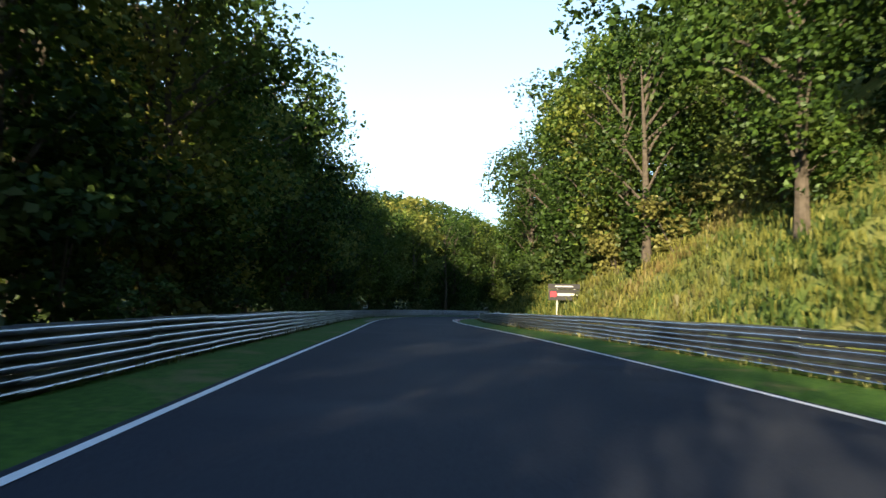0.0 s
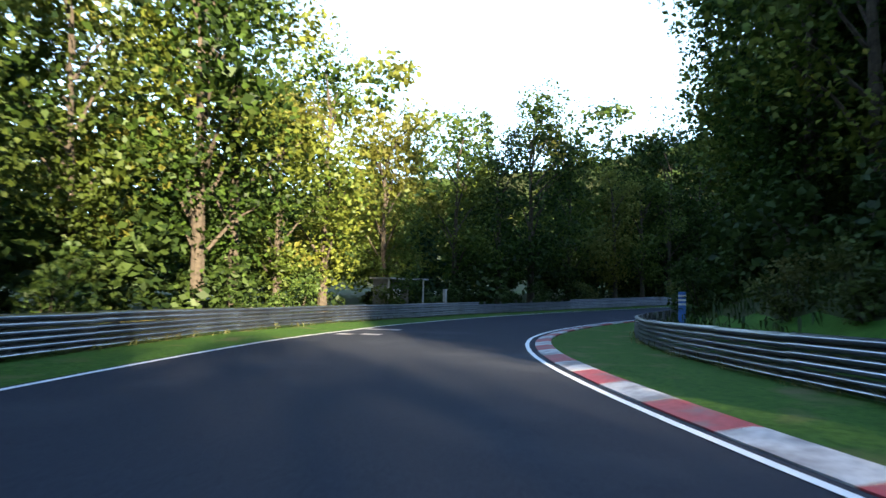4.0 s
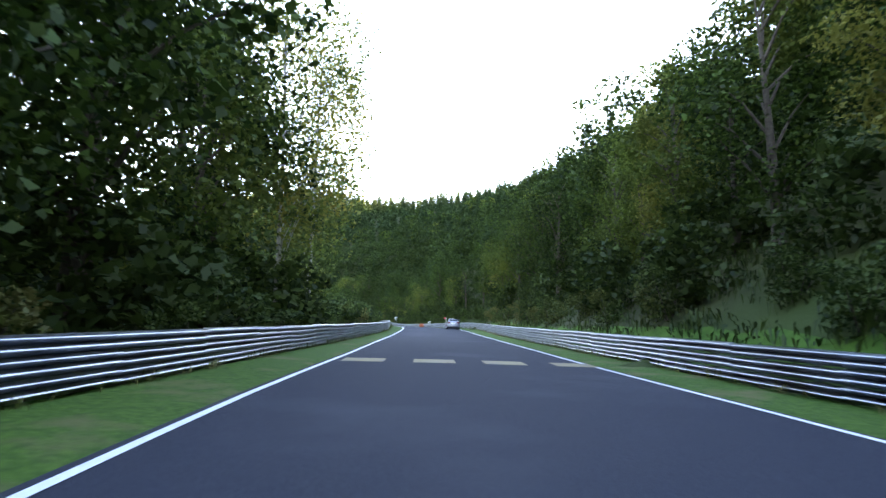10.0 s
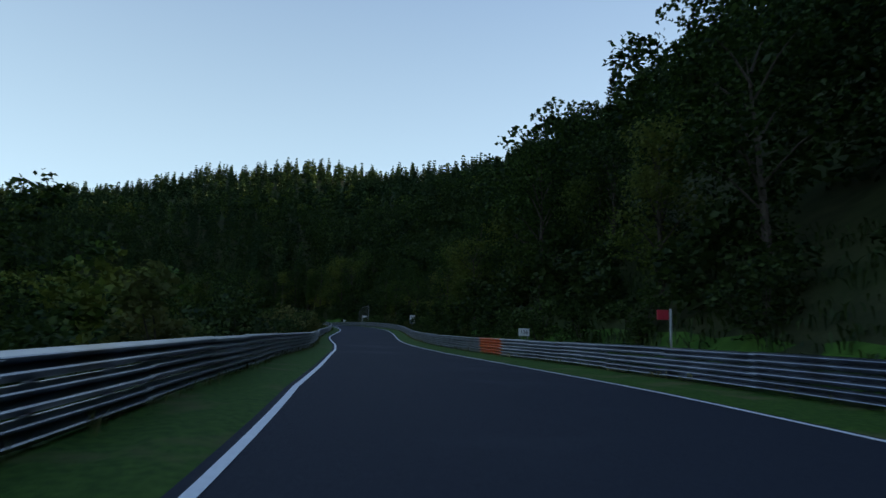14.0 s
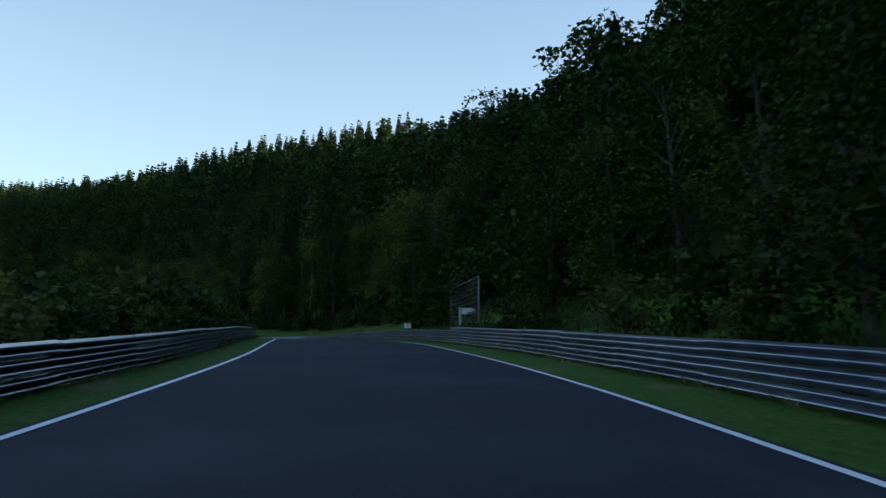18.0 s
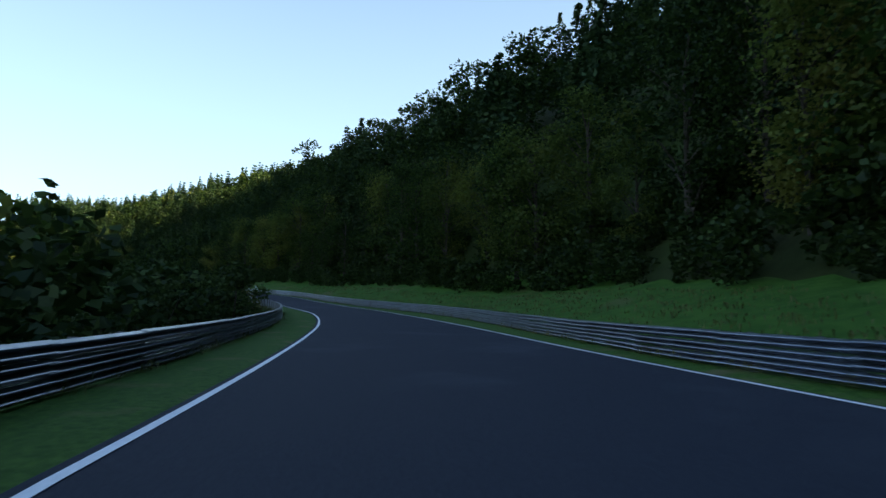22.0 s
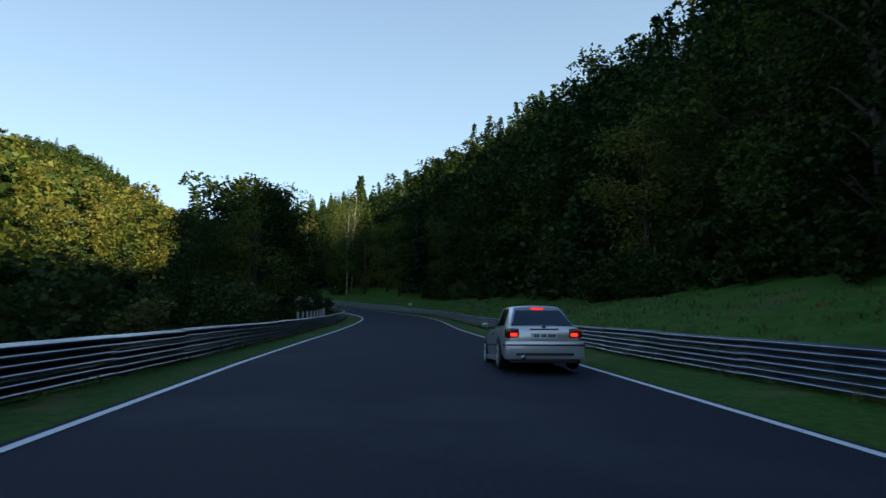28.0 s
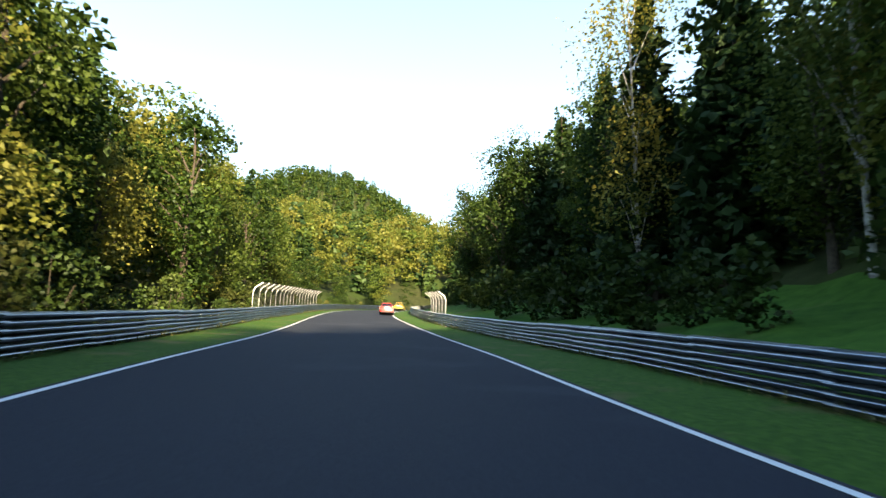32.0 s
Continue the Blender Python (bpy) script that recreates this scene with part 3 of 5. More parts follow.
def ground_z(s, d):
    """Height of the ground: steep wooded ridge to the right, valley and far slopes to the left."""
    s, d = np.asarray(s, float), np.asarray(d, float)
    z0 = road_z(s)
    rr, rl = by_s(RR_ALL, s), by_s(RL_ALL, s)
    e = d - rr - 0.8
    gw = bank_r(s)
    right = ridge(s, e, gw)
    f = -d - rl - 0.8
    fall = tab(s, (270, 0.0), (320, 2.5), (400, 6.0), (560, 6.0), (700, 4.0), (780, 2.0), (870, 1.0), (920, 0.0))
    edge = tab(s, (0, 30), (90, 30), (150, 55), (300, 120), (600, 120), (750, 60), (850, 45), (900, 12), (1000, 8))
    rise = tab(s, (0, 0.04), (200, 0.1), (300, 0.3), (800, 0.4), (860, 0.26), (915, 0.28), (965, 0.42), (1015, 0.5))
    crest_l = tab(s, *CREST_L)
    left = -fall * (1 - np.exp(-np.maximum(f, 0) / 14)) + crest_l * np.tanh(rise * np.maximum(f - edge, 0) / crest_l)
    wob = 0.5 * np.sin(s * 0.11) * np.clip(np.abs(d) / 30, 0, 1)
    return z0 + np.where(d > 0, np.where(e > 0, right, 0), np.where(f > 0, left, 0)) + wob


CREST_L = ((0, 8), (200, 12), (300, 24), (600, 24), (700, 24), (780, 28), (860, 32), (960, 56), (1020, 40), (1100, 38))


# ---- ground, verges, road ----
gx = np.r_[np.linspace(-4200, -420, 12), np.arange(-360, 1150, 11.0), np.linspace(1210, 4800, 12)]
gy = np.r_[np.linspace(-4200, -480, 12), np.arange(-440, 640, 11.0), np.linspace(700, 4600, 12)]
GX, GY = np.meshgrid(gx, gy)
gs, gd = where(GX, GY)
gz = np.maximum(ground_z(gs, gd), np.where((np.abs(gd) > 90), far_hill(GX.ravel(), GY.ravel()), -99))
near = np.abs(gd) - np.where(gd > 0, by_s(RR_ALL, gs), by_s(RL_ALL, gs))
gz = gz - np.clip((20 - near) / 4, 0, 1) * 2.2
nx_, ny_ = len(gx), len(gy)
idx = np.arange(nx_ * ny_).reshape(ny_, nx_)
faces = np.stack([idx[:-1, :-1], idx[:-1, 1:], idx[1:, 1:], idx[1:, :-1]], -1).reshape(-1, 4)
ground = new("ground", mesh_of("ground", np.stack([GX.ravel(), GY.ravel(), gz], 1), faces.tolist(), M_GROUND, True))
tagged(ground, "dark leaf-littered forest floor rising to wooded ridges", "ground", kind="structure")


def strip(name, stations, lines, material, label, category, kind="structure", smooth=False):
    """A surface that follows the road; lines: functions of s that give d and the height over the road."""
    rows = []
    for d_of, h_of in lines:
        d = d_of(stations)
        x, y = spot(stations, d)
        rows.append(np.stack([x, y, h_of(stations, d)], 1))
    v = np.concatenate(rows)
    n = len(stations)
    f = [(a * n + k, (a + 1) * n + k, (a + 1) * n + k + 1, a * n + k + 1) for a in range(len(rows) - 1) for k in range(n - 1)]
    ob = new(name, mesh_of(name, v, f, material, smooth))
    return tagged(ob, label, category, kind=kind)


ST = np.arange(S_MIN, S_MAX - 2, 2.0)
half = lambda s: by_s(HALF_ALL, s)
flat = lambda h: (lambda s, d: road_z(s) + h)
EDGE = 0.2
strip("road", ST, [(lambda s, k=k: k * (half(s) + EDGE), lambda s, d, k=k: road_z(s) + 0.02 * (1 - abs(k))) for k in (-1, -0.5, 0, 0.5, 1)], M_ASPHALT, "dark grey asphalt racetrack with fine worn texture", "road", smooth=True)
LW = 0.066
# in the first bend the line keeps a strip of asphalt clear before the kerb
inset_r = lambda s: tab(s, (105, 0), (150, 0.16), (190, 0.2), (225, 0.08), (245, 0))
inset_l = lambda s: tab(s, (200, 0), (212, 0.2), (219, 0.25), (226, 0.05), (232, -0.08), (243, -0.1), (252, -0.12), (262, 0))
inset = lambda side, s: inset_r(s) if side > 0 else inset_l(s)
for side, label in ((-1, "white edge line painted on the asphalt"), (1, "white edge line painted on the asphalt")):
    strip("edge_line", ST, [(lambda s, q=q: side * (half(s) + q * LW - inset(side, s)), lambda s, d: road_z(s) + 0.012 + 0.02 * (1 - np.minimum(np.abs(d) / half(s), 1))) for q in (-1, 1)], M_LINE, label, "road line")
for side, rail, mat in ((-1, RL_ALL, M_VERGE), (1, RR_ALL, M_VERGE)):
    inner = lambda s: side * (half(s) + EDGE)
    sh = lambda s: side * (half(s) + EDGE + 0.25)
    offs = [(inner, flat(-0.02)), (sh, flat(0.015))]
    for q in (0.35, 0.7, 1.0):
        offs.append((lambda s, q=q: side * ((half(s) + EDGE + 0.25) * (1 - q) + by_s(rail, s) * q), lambda s, d, q=q: road_z(s) + 0.02 + 0.03 * q + 0.02 * np.sin(s * 0.9 + q * 7)))
    offs.append((lambda s: side * (by_s(rail, s) + 0.8), flat(0.05)))
    strip("verge", ST, offs, mat, "mown green grass verge with bare worn patches", "grass verge", smooth=True)
    offs = [(lambda s, q=q: side * (by_s(rail, s) + 0.8 + q), lambda s, d: ground_z(s, d) + 0.05 + 0.12 * np.sin(s * 1.7 + d * 2.1) * (np.abs(d) > by_s(rail, s) + 2)) for q in (0, 2, 4.5, 7.5, 11, 15, 19, 23)]
    if side > 0:
        strip("bank", ST[ST <= 112], offs, M_BANK, "steep dry grass bank behind the crash barrier", "bank", smooth=True)
        hill = lambda s, d: ground_z(s, d) + 0.05 + 0.12 * np.sin(s * 1.7 + d * 2.1) * (np.abs(d) > by_s(rail, s) + 2)
        wide = lambda s: 1.5 + bank_r(s)
        strip("bank", ST[ST >= 112], [(lambda s, q=q: by_s(rail, s) + 0.8 + q * wide(s), hill) for q in (0, 0.2, 0.4, 0.6, 0.8, 1)], M_MEADOW, "rough green grass bank behind the crash barrier", "bank", smooth=True)
        strip("bank", ST[ST >= 112], [(lambda s, q=q: by_s(rail, s) + 0.8 + wide(s) * (1 - q) + 26 * q, hill) for q in (0, 0.15, 0.3, 0.5, 0.75, 1)], M_GROUND, "leaf-littered slope under the roadside trees", "bank", smooth=True)
    else:
        strip("bank", ST, offs, M_GROUND, "shaded rough ground behind the crash barrier", "bank", smooth=True)
for s0, s1, side, a0, a1, label in ((204, 252, -1, 0.85, 2.35, "dark gravelly shoulder outside the kerb"), (54, 96, -1, 0.14, 1.7, "bare sandy patch worn into the verge"), (562, 600, -1, 0.16, 1.15, "bare sandy patch worn into the verge")):
    sp = np.arange(s0, s1, 1.0)
    swell = lambda s, q: np.sin(np.pi * np.clip((s - s0) / (s1 - 1.0 - s0), 0, 1)) ** 0.5 * q
    strip("worn_shoulder", sp, [(lambda s: side * (half(s) + a0), flat(0.03)), (lambda s: side * (half(s) + a0 + 0.02 + swell(s, (a1 - a0) * 0.5)), flat(0.062)), (lambda s: side * (half(s) + a0 + 0.04 + swell(s, (a1 - a0) * (0.75 + 0.22 * np.sin(s * 0.31) * np.sin(s * 0.73 + 1)))), flat(0.05))], M_SHOULDER if s0 == 204 else M_SAND, label, "shoulder", smooth=True)


# ---- crash barriers: three-beam steel guard rail in stretches of 24 m ----
PANEL, STRETCH = 4.0, 24.0
WAVE = [(0.0, 0.145), (0.018, 0.142), (0.080, 0.106), (0.086, 0.092), (0.022, 0.024), (0.002, 0.012), (0.010, 0.002), (0.078, -0.036), (0.086, -0.054), (0.022, -0.122), (0.006, -0.140), (0.0, -0.145)]
WAVE = [(u * 1.6, w) for u, w in WAVE]
RINGPROFILE = WAVE + [(u - 0.012, w) for u, w in WAVE[::-1]]


def post_mesh():
    bm = bmesh.new()
    for x0, x1, y0, y1 in ((-0.05, 0.05, -0.05, -0.042), (-0.05, 0.05, 0.042, 0.05), (-0.004, 0.004, -0.042, 0.042)):
        box(bm, x0, x1, y0, y1, -0.35, 1.0)
    me = bpy.data.meshes.new("post")
    bm.to_mesh(me)
    bm.free()
    me.materials.append(M_POST)
    return me


POST = post_mesh()
BEAMS = (0.17, 0.475, 0.78)      # heights of the three beams
LOWER = {-1: (432, 890), 1: (528, 880)}      # stretches where the rail is lower


def rail_line(side, s):
    rail = RL_ALL if side < 0 else RR_ALL
    x, y = spot(s, side * by_s(rail, s))
    return x, y, road_z(s) + 0.05


def guard_rail(side, s0, orange=(), coat=None, renewed=()):
    squat = LOWER[side][0] <= s0 < LOWER[side][1]
    x, y, z = rail_line(side, s0)
    origin = Vector((float(x), float(y), float(z)))
    thing = new("guard_rail")
    thing.matrix_basis = Matrix.Translation(origin)
    tagged(thing, "grey galvanised steel guard rail with three wavy beams on posts", "crash barrier", "guard rails along the track")
    for b, h in enumerate(BEAMS):
        for k in range(int(STRETCH / PANEL)):
            ss = np.linspace(s0 + k * PANEL - 0.12, s0 + (k + 1) * PANEL + 0.12, 4)
            px, py, pz = rail_line(side, ss)
            a = np.interp(ss, fs, th)
            lap = 0.006 if k % 2 else 0.0
            jit = 0.012 * math.sin(s0 * 1.3 + k * 2.1 + b) 
            vs, n = [], len(RINGPROFILE)
            for i in range(4):
                for u, w in RINGPROFILE:
                    o = -side * (u + lap)
                    low = 0.8 if side < 0 and LOW_RAIL[0] <= s0 + k * PANEL < LOW_RAIL[1] else (0.86 if squat else 1.0)
                    vs.append((px[i] + math.cos(a[i]) * o - origin.x, py[i] + math.sin(a[i]) * o - origin.y, pz[i] + (h + w) * low + jit - origin.z))
            f = [(i * n + j, i * n + (j + 1) % n, (i + 1) * n + (j + 1) % n, (i + 1) * n + j) for i in range(3) for j in range(n)]
            f += [tuple(range(n)), tuple(range(3 * n, 4 * n))[::-1]]
            painted = any(o0 <= s0 + k * PANEL < o1 for o0, o1 in orange)
            fresh = any(o0 <= s0 + k * PANEL < o1 for o0, o1 in renewed)
            child("beam", mesh_of("beam", vs, f, coat if painted else (M_STEELNEW if fresh else M_STEEL)), thing, label="painted steel beam" if painted else ("bright new steel beam" if fresh else ""))
    for k in range(int(STRETCH / 2)):
        s = s0 + 2 * k + 1
        px, py, pz = rail_line(side, s)
        a = float(np.interp(s, fs, th))
        o = side * 0.07
        child("post", POST, thing, pose(px + math.cos(a) * o - origin.x, py + math.sin(a) * o - origin.y, pz - origin.z - (0.2 if squat else 0.08), 0, 0, math.degrees(a)))
    return thing


for s0 in np.arange(-96, 1050, STRETCH):
    guard_rail(-1, float(s0))
    guard_rail(1, float(s0), ORANGE_RAIL, M_ORANGE, NEW_RAIL)


# ---- kerbs ----
def kerb(side, s0, s1, width=0.9, gap=0.14, block=2.2):
    x, y = spot(s0, side * half(s0))
    origin = Vector((float(x), float(y), float(road_z(s0))))
    thing = new("kerb")
    thing.matrix_basis = Matrix.Translation(origin)
    tagged(thing, "raised red and white painted concrete kerb beside the edge line", "kerb")
    n = int((s1 - s0) / block)
    for k in range(n):
        ss = np.linspace(s0 + k * block + 0.012, s0 + (k + 1) * block - 0.012, 4)
        taper = min(1.0, 0.35 + 0.25 * min(k, n - 1 - k))
        vs = []
        prof = [(gap - 0.01, -0.1), (gap, 0.022), (gap + 0.2 * width * taper, 0.035), (gap + 0.75 * width * taper, 0.08), (gap + width * taper, 0.07), (gap + 0.01 + width * taper, -0.1)]
        for s in ss:
            for q, h in prof:
                px, py = spot(s, side * (half(s) + q - (inset_l(s) if side < 0 else 0)))
                vs.append((px - origin.x, py - origin.y, road_z(s) + h - origin.z))
        m = len(prof)
        f = [(i * m + j, i * m + (j + 1) % m, (i + 1) * m + (j + 1) % m, (i + 1) * m + j) for i in range(3) for j in range(m)]
        f += [tuple(range(m)), tuple(range(3 * m, 4 * m))[::-1]]
        red = k % 2
        child("kerb_block", mesh_of("kerb_block", vs, f, M_RED if red else M_WHITE), thing, label="worn red kerb block" if red else "worn white kerb block")
    return thing


for side, s0, s1, w, gap in KERBS:
    kerb(side, s0, s1, w, gap)

# faded yellow blocks in a row across the track
for k in range(4):
    d0 = -3.75 + 2.2 * k
    ss = np.linspace(DASH_AT, DASH_AT + 1.6, 3)
    vs = [(*map(float, spot(s, d)), float(road_z(s)) + 0.014 + 0.02 * (1 - abs(d) / 4.5)) for s in ss for d in (d0, d0 + 1.3)]
    tagged(new("road_marking", mesh_of("road_marking", vs, [(0, 1, 3, 2), (2, 3, 5, 4)], M_YELLOW)), "faded yellow block painted across the asphalt", "road marking", "row of blocks across the track", kind="structure")


# worn white blocks near the edge of the track in the first bend
for s0, s1, d0, d1 in ((141.2, 141.9, -3.6, -2.9), (141.6, 142.3, -2.7, -1.9), (145.2, 145.9, -3.9, -2.2)):
    vs = [(*map(float, spot(s, d)), float(road_z(s)) + 0.014 + 0.02 * (1 - abs(d) / 4.5)) for s in (s0, (s0 + s1) / 2, s1) for d in (d0, d1)]
    tagged(new("road_marking", mesh_of("road_marking", vs, [(0, 1, 3, 2), (2, 3, 5, 4)], M_WHITE)), "worn white block painted on the asphalt", "road marking", "white blocks in the bend", kind="structure")


# ---- trees ----
rng = np.random.default_rng(5)


def leaf_block(centres, sizes, flat_up=0.35, long=1.5, gen=rng):
    """Folded leaf sprays: for each centre one bent quad pair of random turn, as (n*2) quads of 4 corners."""
    n = len(centres)
    d = gen.normal(size=(n, 3))
    d[:, 2] *= 0.55
    d /= np.linalg.norm(d, axis=1)[:, None]
    up = gen.normal(size=(n, 3)) * (1 - flat_up) + np.array([0, 0, 1.0]) * flat_up * 2
    w = np.cross(d, up)
    w /= np.maximum(np.linalg.norm(w, axis=1), 1e-6)[:, None]
    nrm = np.cross(w, d)
    L, Wd = (sizes * long / 2)[:, None], (sizes / 2)[:, None]
    fold = nrm * (sizes * 0.22)[:, None]
    tip, root = centres + d * L - fold, centres - d * L - fold
    a, b = centres + w * Wd + d * L * 0.1, centres - w * Wd + d * L * 0.1
    return np.stack([root, a, tip, b], 1)


def lobes(kind, height, gen):
    """Centres and radii of the clumps of a crown."""
    out = []
    if kind == "spruce":
        return out
    n = 16 if kind != "bush" else 7
    base = 0.16 if kind == "tree" else (0.28 if kind == "birch" else 0.12)
    for i in range(n):
        u = base + (0.95 - base) * (i + 0.5) / n
        wide = math.sin(math.pi * min(1, max(0, (u - base * 0.5) / (1.12 - base * 0.5)))) ** 0.8
        r = height * (0.25 if kind == "tree" else (0.15 if kind == "birch" else 0.5)) * wide
        a = gen.uniform(0, math.tau)
        rad = gen.uniform(0.3, 1.0) * r
        size = height * gen.uniform(0.075, 0.13) * (1.0 if kind == "tree" else (0.75 if kind == "birch" else 1.9))
        out.append((np.array([math.cos(a) * rad, math.sin(a) * rad, u * height]), np.array([size, size, size * 0.75])))
    return out


def make_tree(kind, height, count, seed, leaf, material, bark):
    """Meshes of a trunk with limbs and of a crown of separate leaf sprays."""
    gen = np.random.default_rng(seed)
    bm = bmesh.new()
    lean = [gen.uniform(-0.03, 0.03) * height, gen.uniform(-0.03, 0.03) * height]
    r0 = height * (0.017 if kind != "birch" else 0.0062)
    top = 0.97 if kind in ("spruce", "birch") else 0.8
    pts = [(lean[0] * u * u, lean[1] * u * u, height * top * u - 0.5 * (u == 0)) for u in (0, 0.12, 0.35, 0.6, 0.8, 1)]
    if kind != "bush":
        tube(bm, pts, [r0 * 1.35, r0, r0 * 0.8, r0 * 0.55, r0 * 0.35, r0 * 0.12], 8)
    centres, sizes = [], []
    if kind == "spruce":
        tiers = int(height * 1.55)
        for i in range(tiers):
            u = 0.09 + 0.9 * i / tiers
            reach = height * 0.2 * (1 - u) ** 0.85 + 0.18
            arms = 9 if u < 0.6 else 6
            for k in range(arms):
                a = k * math.tau / arms + i * 0.9 + gen.uniform(-0.2, 0.2)
                rr = reach * gen.uniform(0.75, 1.12)
                steps = max(3, int(rr / 0.33))
                for j in range(steps):
                    q = (j + 0.7) / steps
                    for w in (-1, 1):
                        off = w * 0.16 * rr * (1 - q) + gen.normal() * 0.06
                        centres.append((math.cos(a) * rr * q - math.sin(a) * off, math.sin(a) * rr * q + math.cos(a) * off, u * height - rr * 0.34 * q + gen.normal() * 0.1))
                        sizes.append(leaf * gen.uniform(0.75, 1.25))
        centres, sizes = np.array(centres), np.array(sizes)
        if len(centres) > count:
            pick = gen.choice(len(centres), count, replace=False)
            centres, sizes = centres[pick], sizes[pick] * (1 + 0.2 * (len(pick) < len(centres)))
    else:
        blobs = lobes(kind, height, gen)
        for c, r in blobs:
            if kind != "bush":
                start = min(0.75, max(0.15, c[2] / height - 0.18))
                p0 = Vector((lean[0] * start ** 2, lean[1] * start ** 2, height * start))
                p1 = Vector(c)
                tube(bm, [p0, p0.lerp(p1, 0.55) + Vector((0, 0, 0.02 * height)), p1], [r0 * 0.36, r0 * 0.22, r0 * 0.07], 5)
            elif gen.random() < 0.9:
                tube(bm, [(0, 0, -0.3), Vector(c) * 0.6, c], [0.035, 0.025, 0.01], 5)
            m = int(count / len(blobs))
            v = gen.normal(size=(m, 3))
            v /= np.linalg.norm(v, axis=1)[:, None]
            rad = gen.uniform(0.55, 1.0, size=(m, 1)) ** 0.5
            bump = 1 + 0.28 * np.sin(v[:, :1] * 5 + c[0]) * np.sin(v[:, 1:2] * 6 + c[1]) + 0.2 * np.sin(v[:, 2:] * 7)
            p = c + v * r * rad * bump * 1.25
            if kind == "birch":
                p[:, 2] -= np.abs(gen.normal(size=m)) * 0.075 * height * (rad[:, 0] > 0.8)
            centres.append(p)
            sizes.append(leaf * gen.uniform(0.65, 1.35, size=m))
            if kind != "birch":      # dense inner foliage
                n = 30 if kind == "bush" else 64
                v = gen.normal(size=(n, 3))
                centres.append(c + v / np.linalg.norm(v, axis=1)[:, None] * r * gen.uniform(0.35, 0.6, size=(n, 1)))
                sizes.append(np.full(n, float(r[0]) * (0.2 if kind == "bush" else 0.18)))
        centres, sizes = np.concatenate(centres), np.concatenate(sizes)
        keep = centres[:, 2] > 0.05
        centres, sizes = centres[keep], sizes[keep]
    q = leaf_block(centres, sizes, gen=gen, long=1.5 if kind != "spruce" else 2.0)
    crown = quads("crown", q, len(q), 4, material)
    if kind == "bush" and not bm.verts:
        tube(bm, [(0, 0, -0.3), (0, 0, 0.3)], [0.03, 0.02], 5)
    trunk = bpy.data.meshes.new("trunk")
    bm.to_mesh(trunk)
    bm.free()
    trunk.materials.append(bark)
    return trunk, crown


KINDS = {
    "oak": [make_tree("tree", 16, 5200, 10 + k, 0.18, M_LEAF, M_BARK) for k in range(4)],
    "turning": [make_tree("tree", 14, 4600, 30 + k, 0.175, M_LEAF_DRY_SUNNY, M_BARK) for k in range(2)],
    "spruce": [make_tree("spruce", 18, 2200, 50 + k, 0.37, M_NEEDLE, M_BARK) for k in range(3)],
    "birch": [make_tree("birch", 17, 6400, 70 + k, 0.125, M_BIRCHLEAF, M_BIRCH) for k in range(3)],
    "bush": [make_tree("bush", 3.2, 1150, 90 + k, 0.16, M_BUSH, M_BARK) for k in range(4)],
}
TREE_NAMES = {
    "oak": ("broadleaf_tree", "tall broadleaf tree with dense dark green crown", "tree", "roadside trees"),
    "turning": ("broadleaf_tree", "broadleaf tree with crown turning yellow-brown", "tree", "roadside trees"),
    "spruce": ("spruce_tree", "tall dark green spruce with drooping tiered branches", "conifer", "roadside conifers"),
    "birch": ("birch_tree", "slender birch with white bark and light hanging foliage", "birch", "roadside birches"),
    "bush": ("bush", "leafy green bush growing behind the barrier", "bush", "roadside bushes"),
}
PLANTED = [0]


def plant(kind, s, d, scale=1.0, tall=1.0, lift=0.0):
    x, y = spot(s, d)
    z = float(ground_z(s, d)) - 0.1 + lift
    PLANTED[0] += 1
    trunk, crown = KINDS[kind][PLANTED[0] % len(KINDS[kind])]
    name, label, category, group = TREE_NAMES[kind]
    thing = new(name)
    a = (PLANTED[0] * 137.5) % 360
    thing.matrix_basis = pose(float(x), float(y), z, 0, 0, a) @ Matrix.Diagonal((scale, scale, scale * tall, 1))
    child("trunk" if kind != "bush" else "stem", trunk, thing)
    child("crown", crown, thing)
    return tagged(thing, label, category, group)


def rail_at(side, s):
    return float(by_s(RL_ALL if side < 0 else RR_ALL, s))


# rows beside the track: side, from, to, spacing, first and last distance behind the rail, kinds, size
MASSED = {}


def row(side, s0, s1, gap, e0, e1, kinds, size, tall=1.0, wild=0.2, single=True):
    s = s0
    while s < s1:
        e = rng.uniform(e0, e1)
        d = side * (rail_at(side, s) + 0.8 + e)
        kind, at, big = kinds[int(rng.integers(len(kinds)))], s + rng.uniform(-0.3, 0.3) * gap, size * rng.uniform(1 - wild, 1 + wild)
        if side < 0 and at < 5:      # unseen shade trees, kept low so the sun gets over to the opposite bank
            big *= 0.56
        if kind != "bush" and any(side == o and a <= at <= b and e < far for o, a, b, far in OPENINGS):
            PLANTED[0] += 1
        elif single:
            plant(kind, at, d, big, tall)
        else:
            x, y = spot(at, d)
            MASSED.setdefault(kind, []).append((float(x), float(y), float(ground_z(at, d)) - 0.1, big))
        s += gap * rng.uniform(0.75, 1.25)


for line in ROWS_OF_TREES:
    row(*line)
for kind, s, d, scale, tall in SINGLE_TREES:
    plant(kind, s, d, scale, tall)


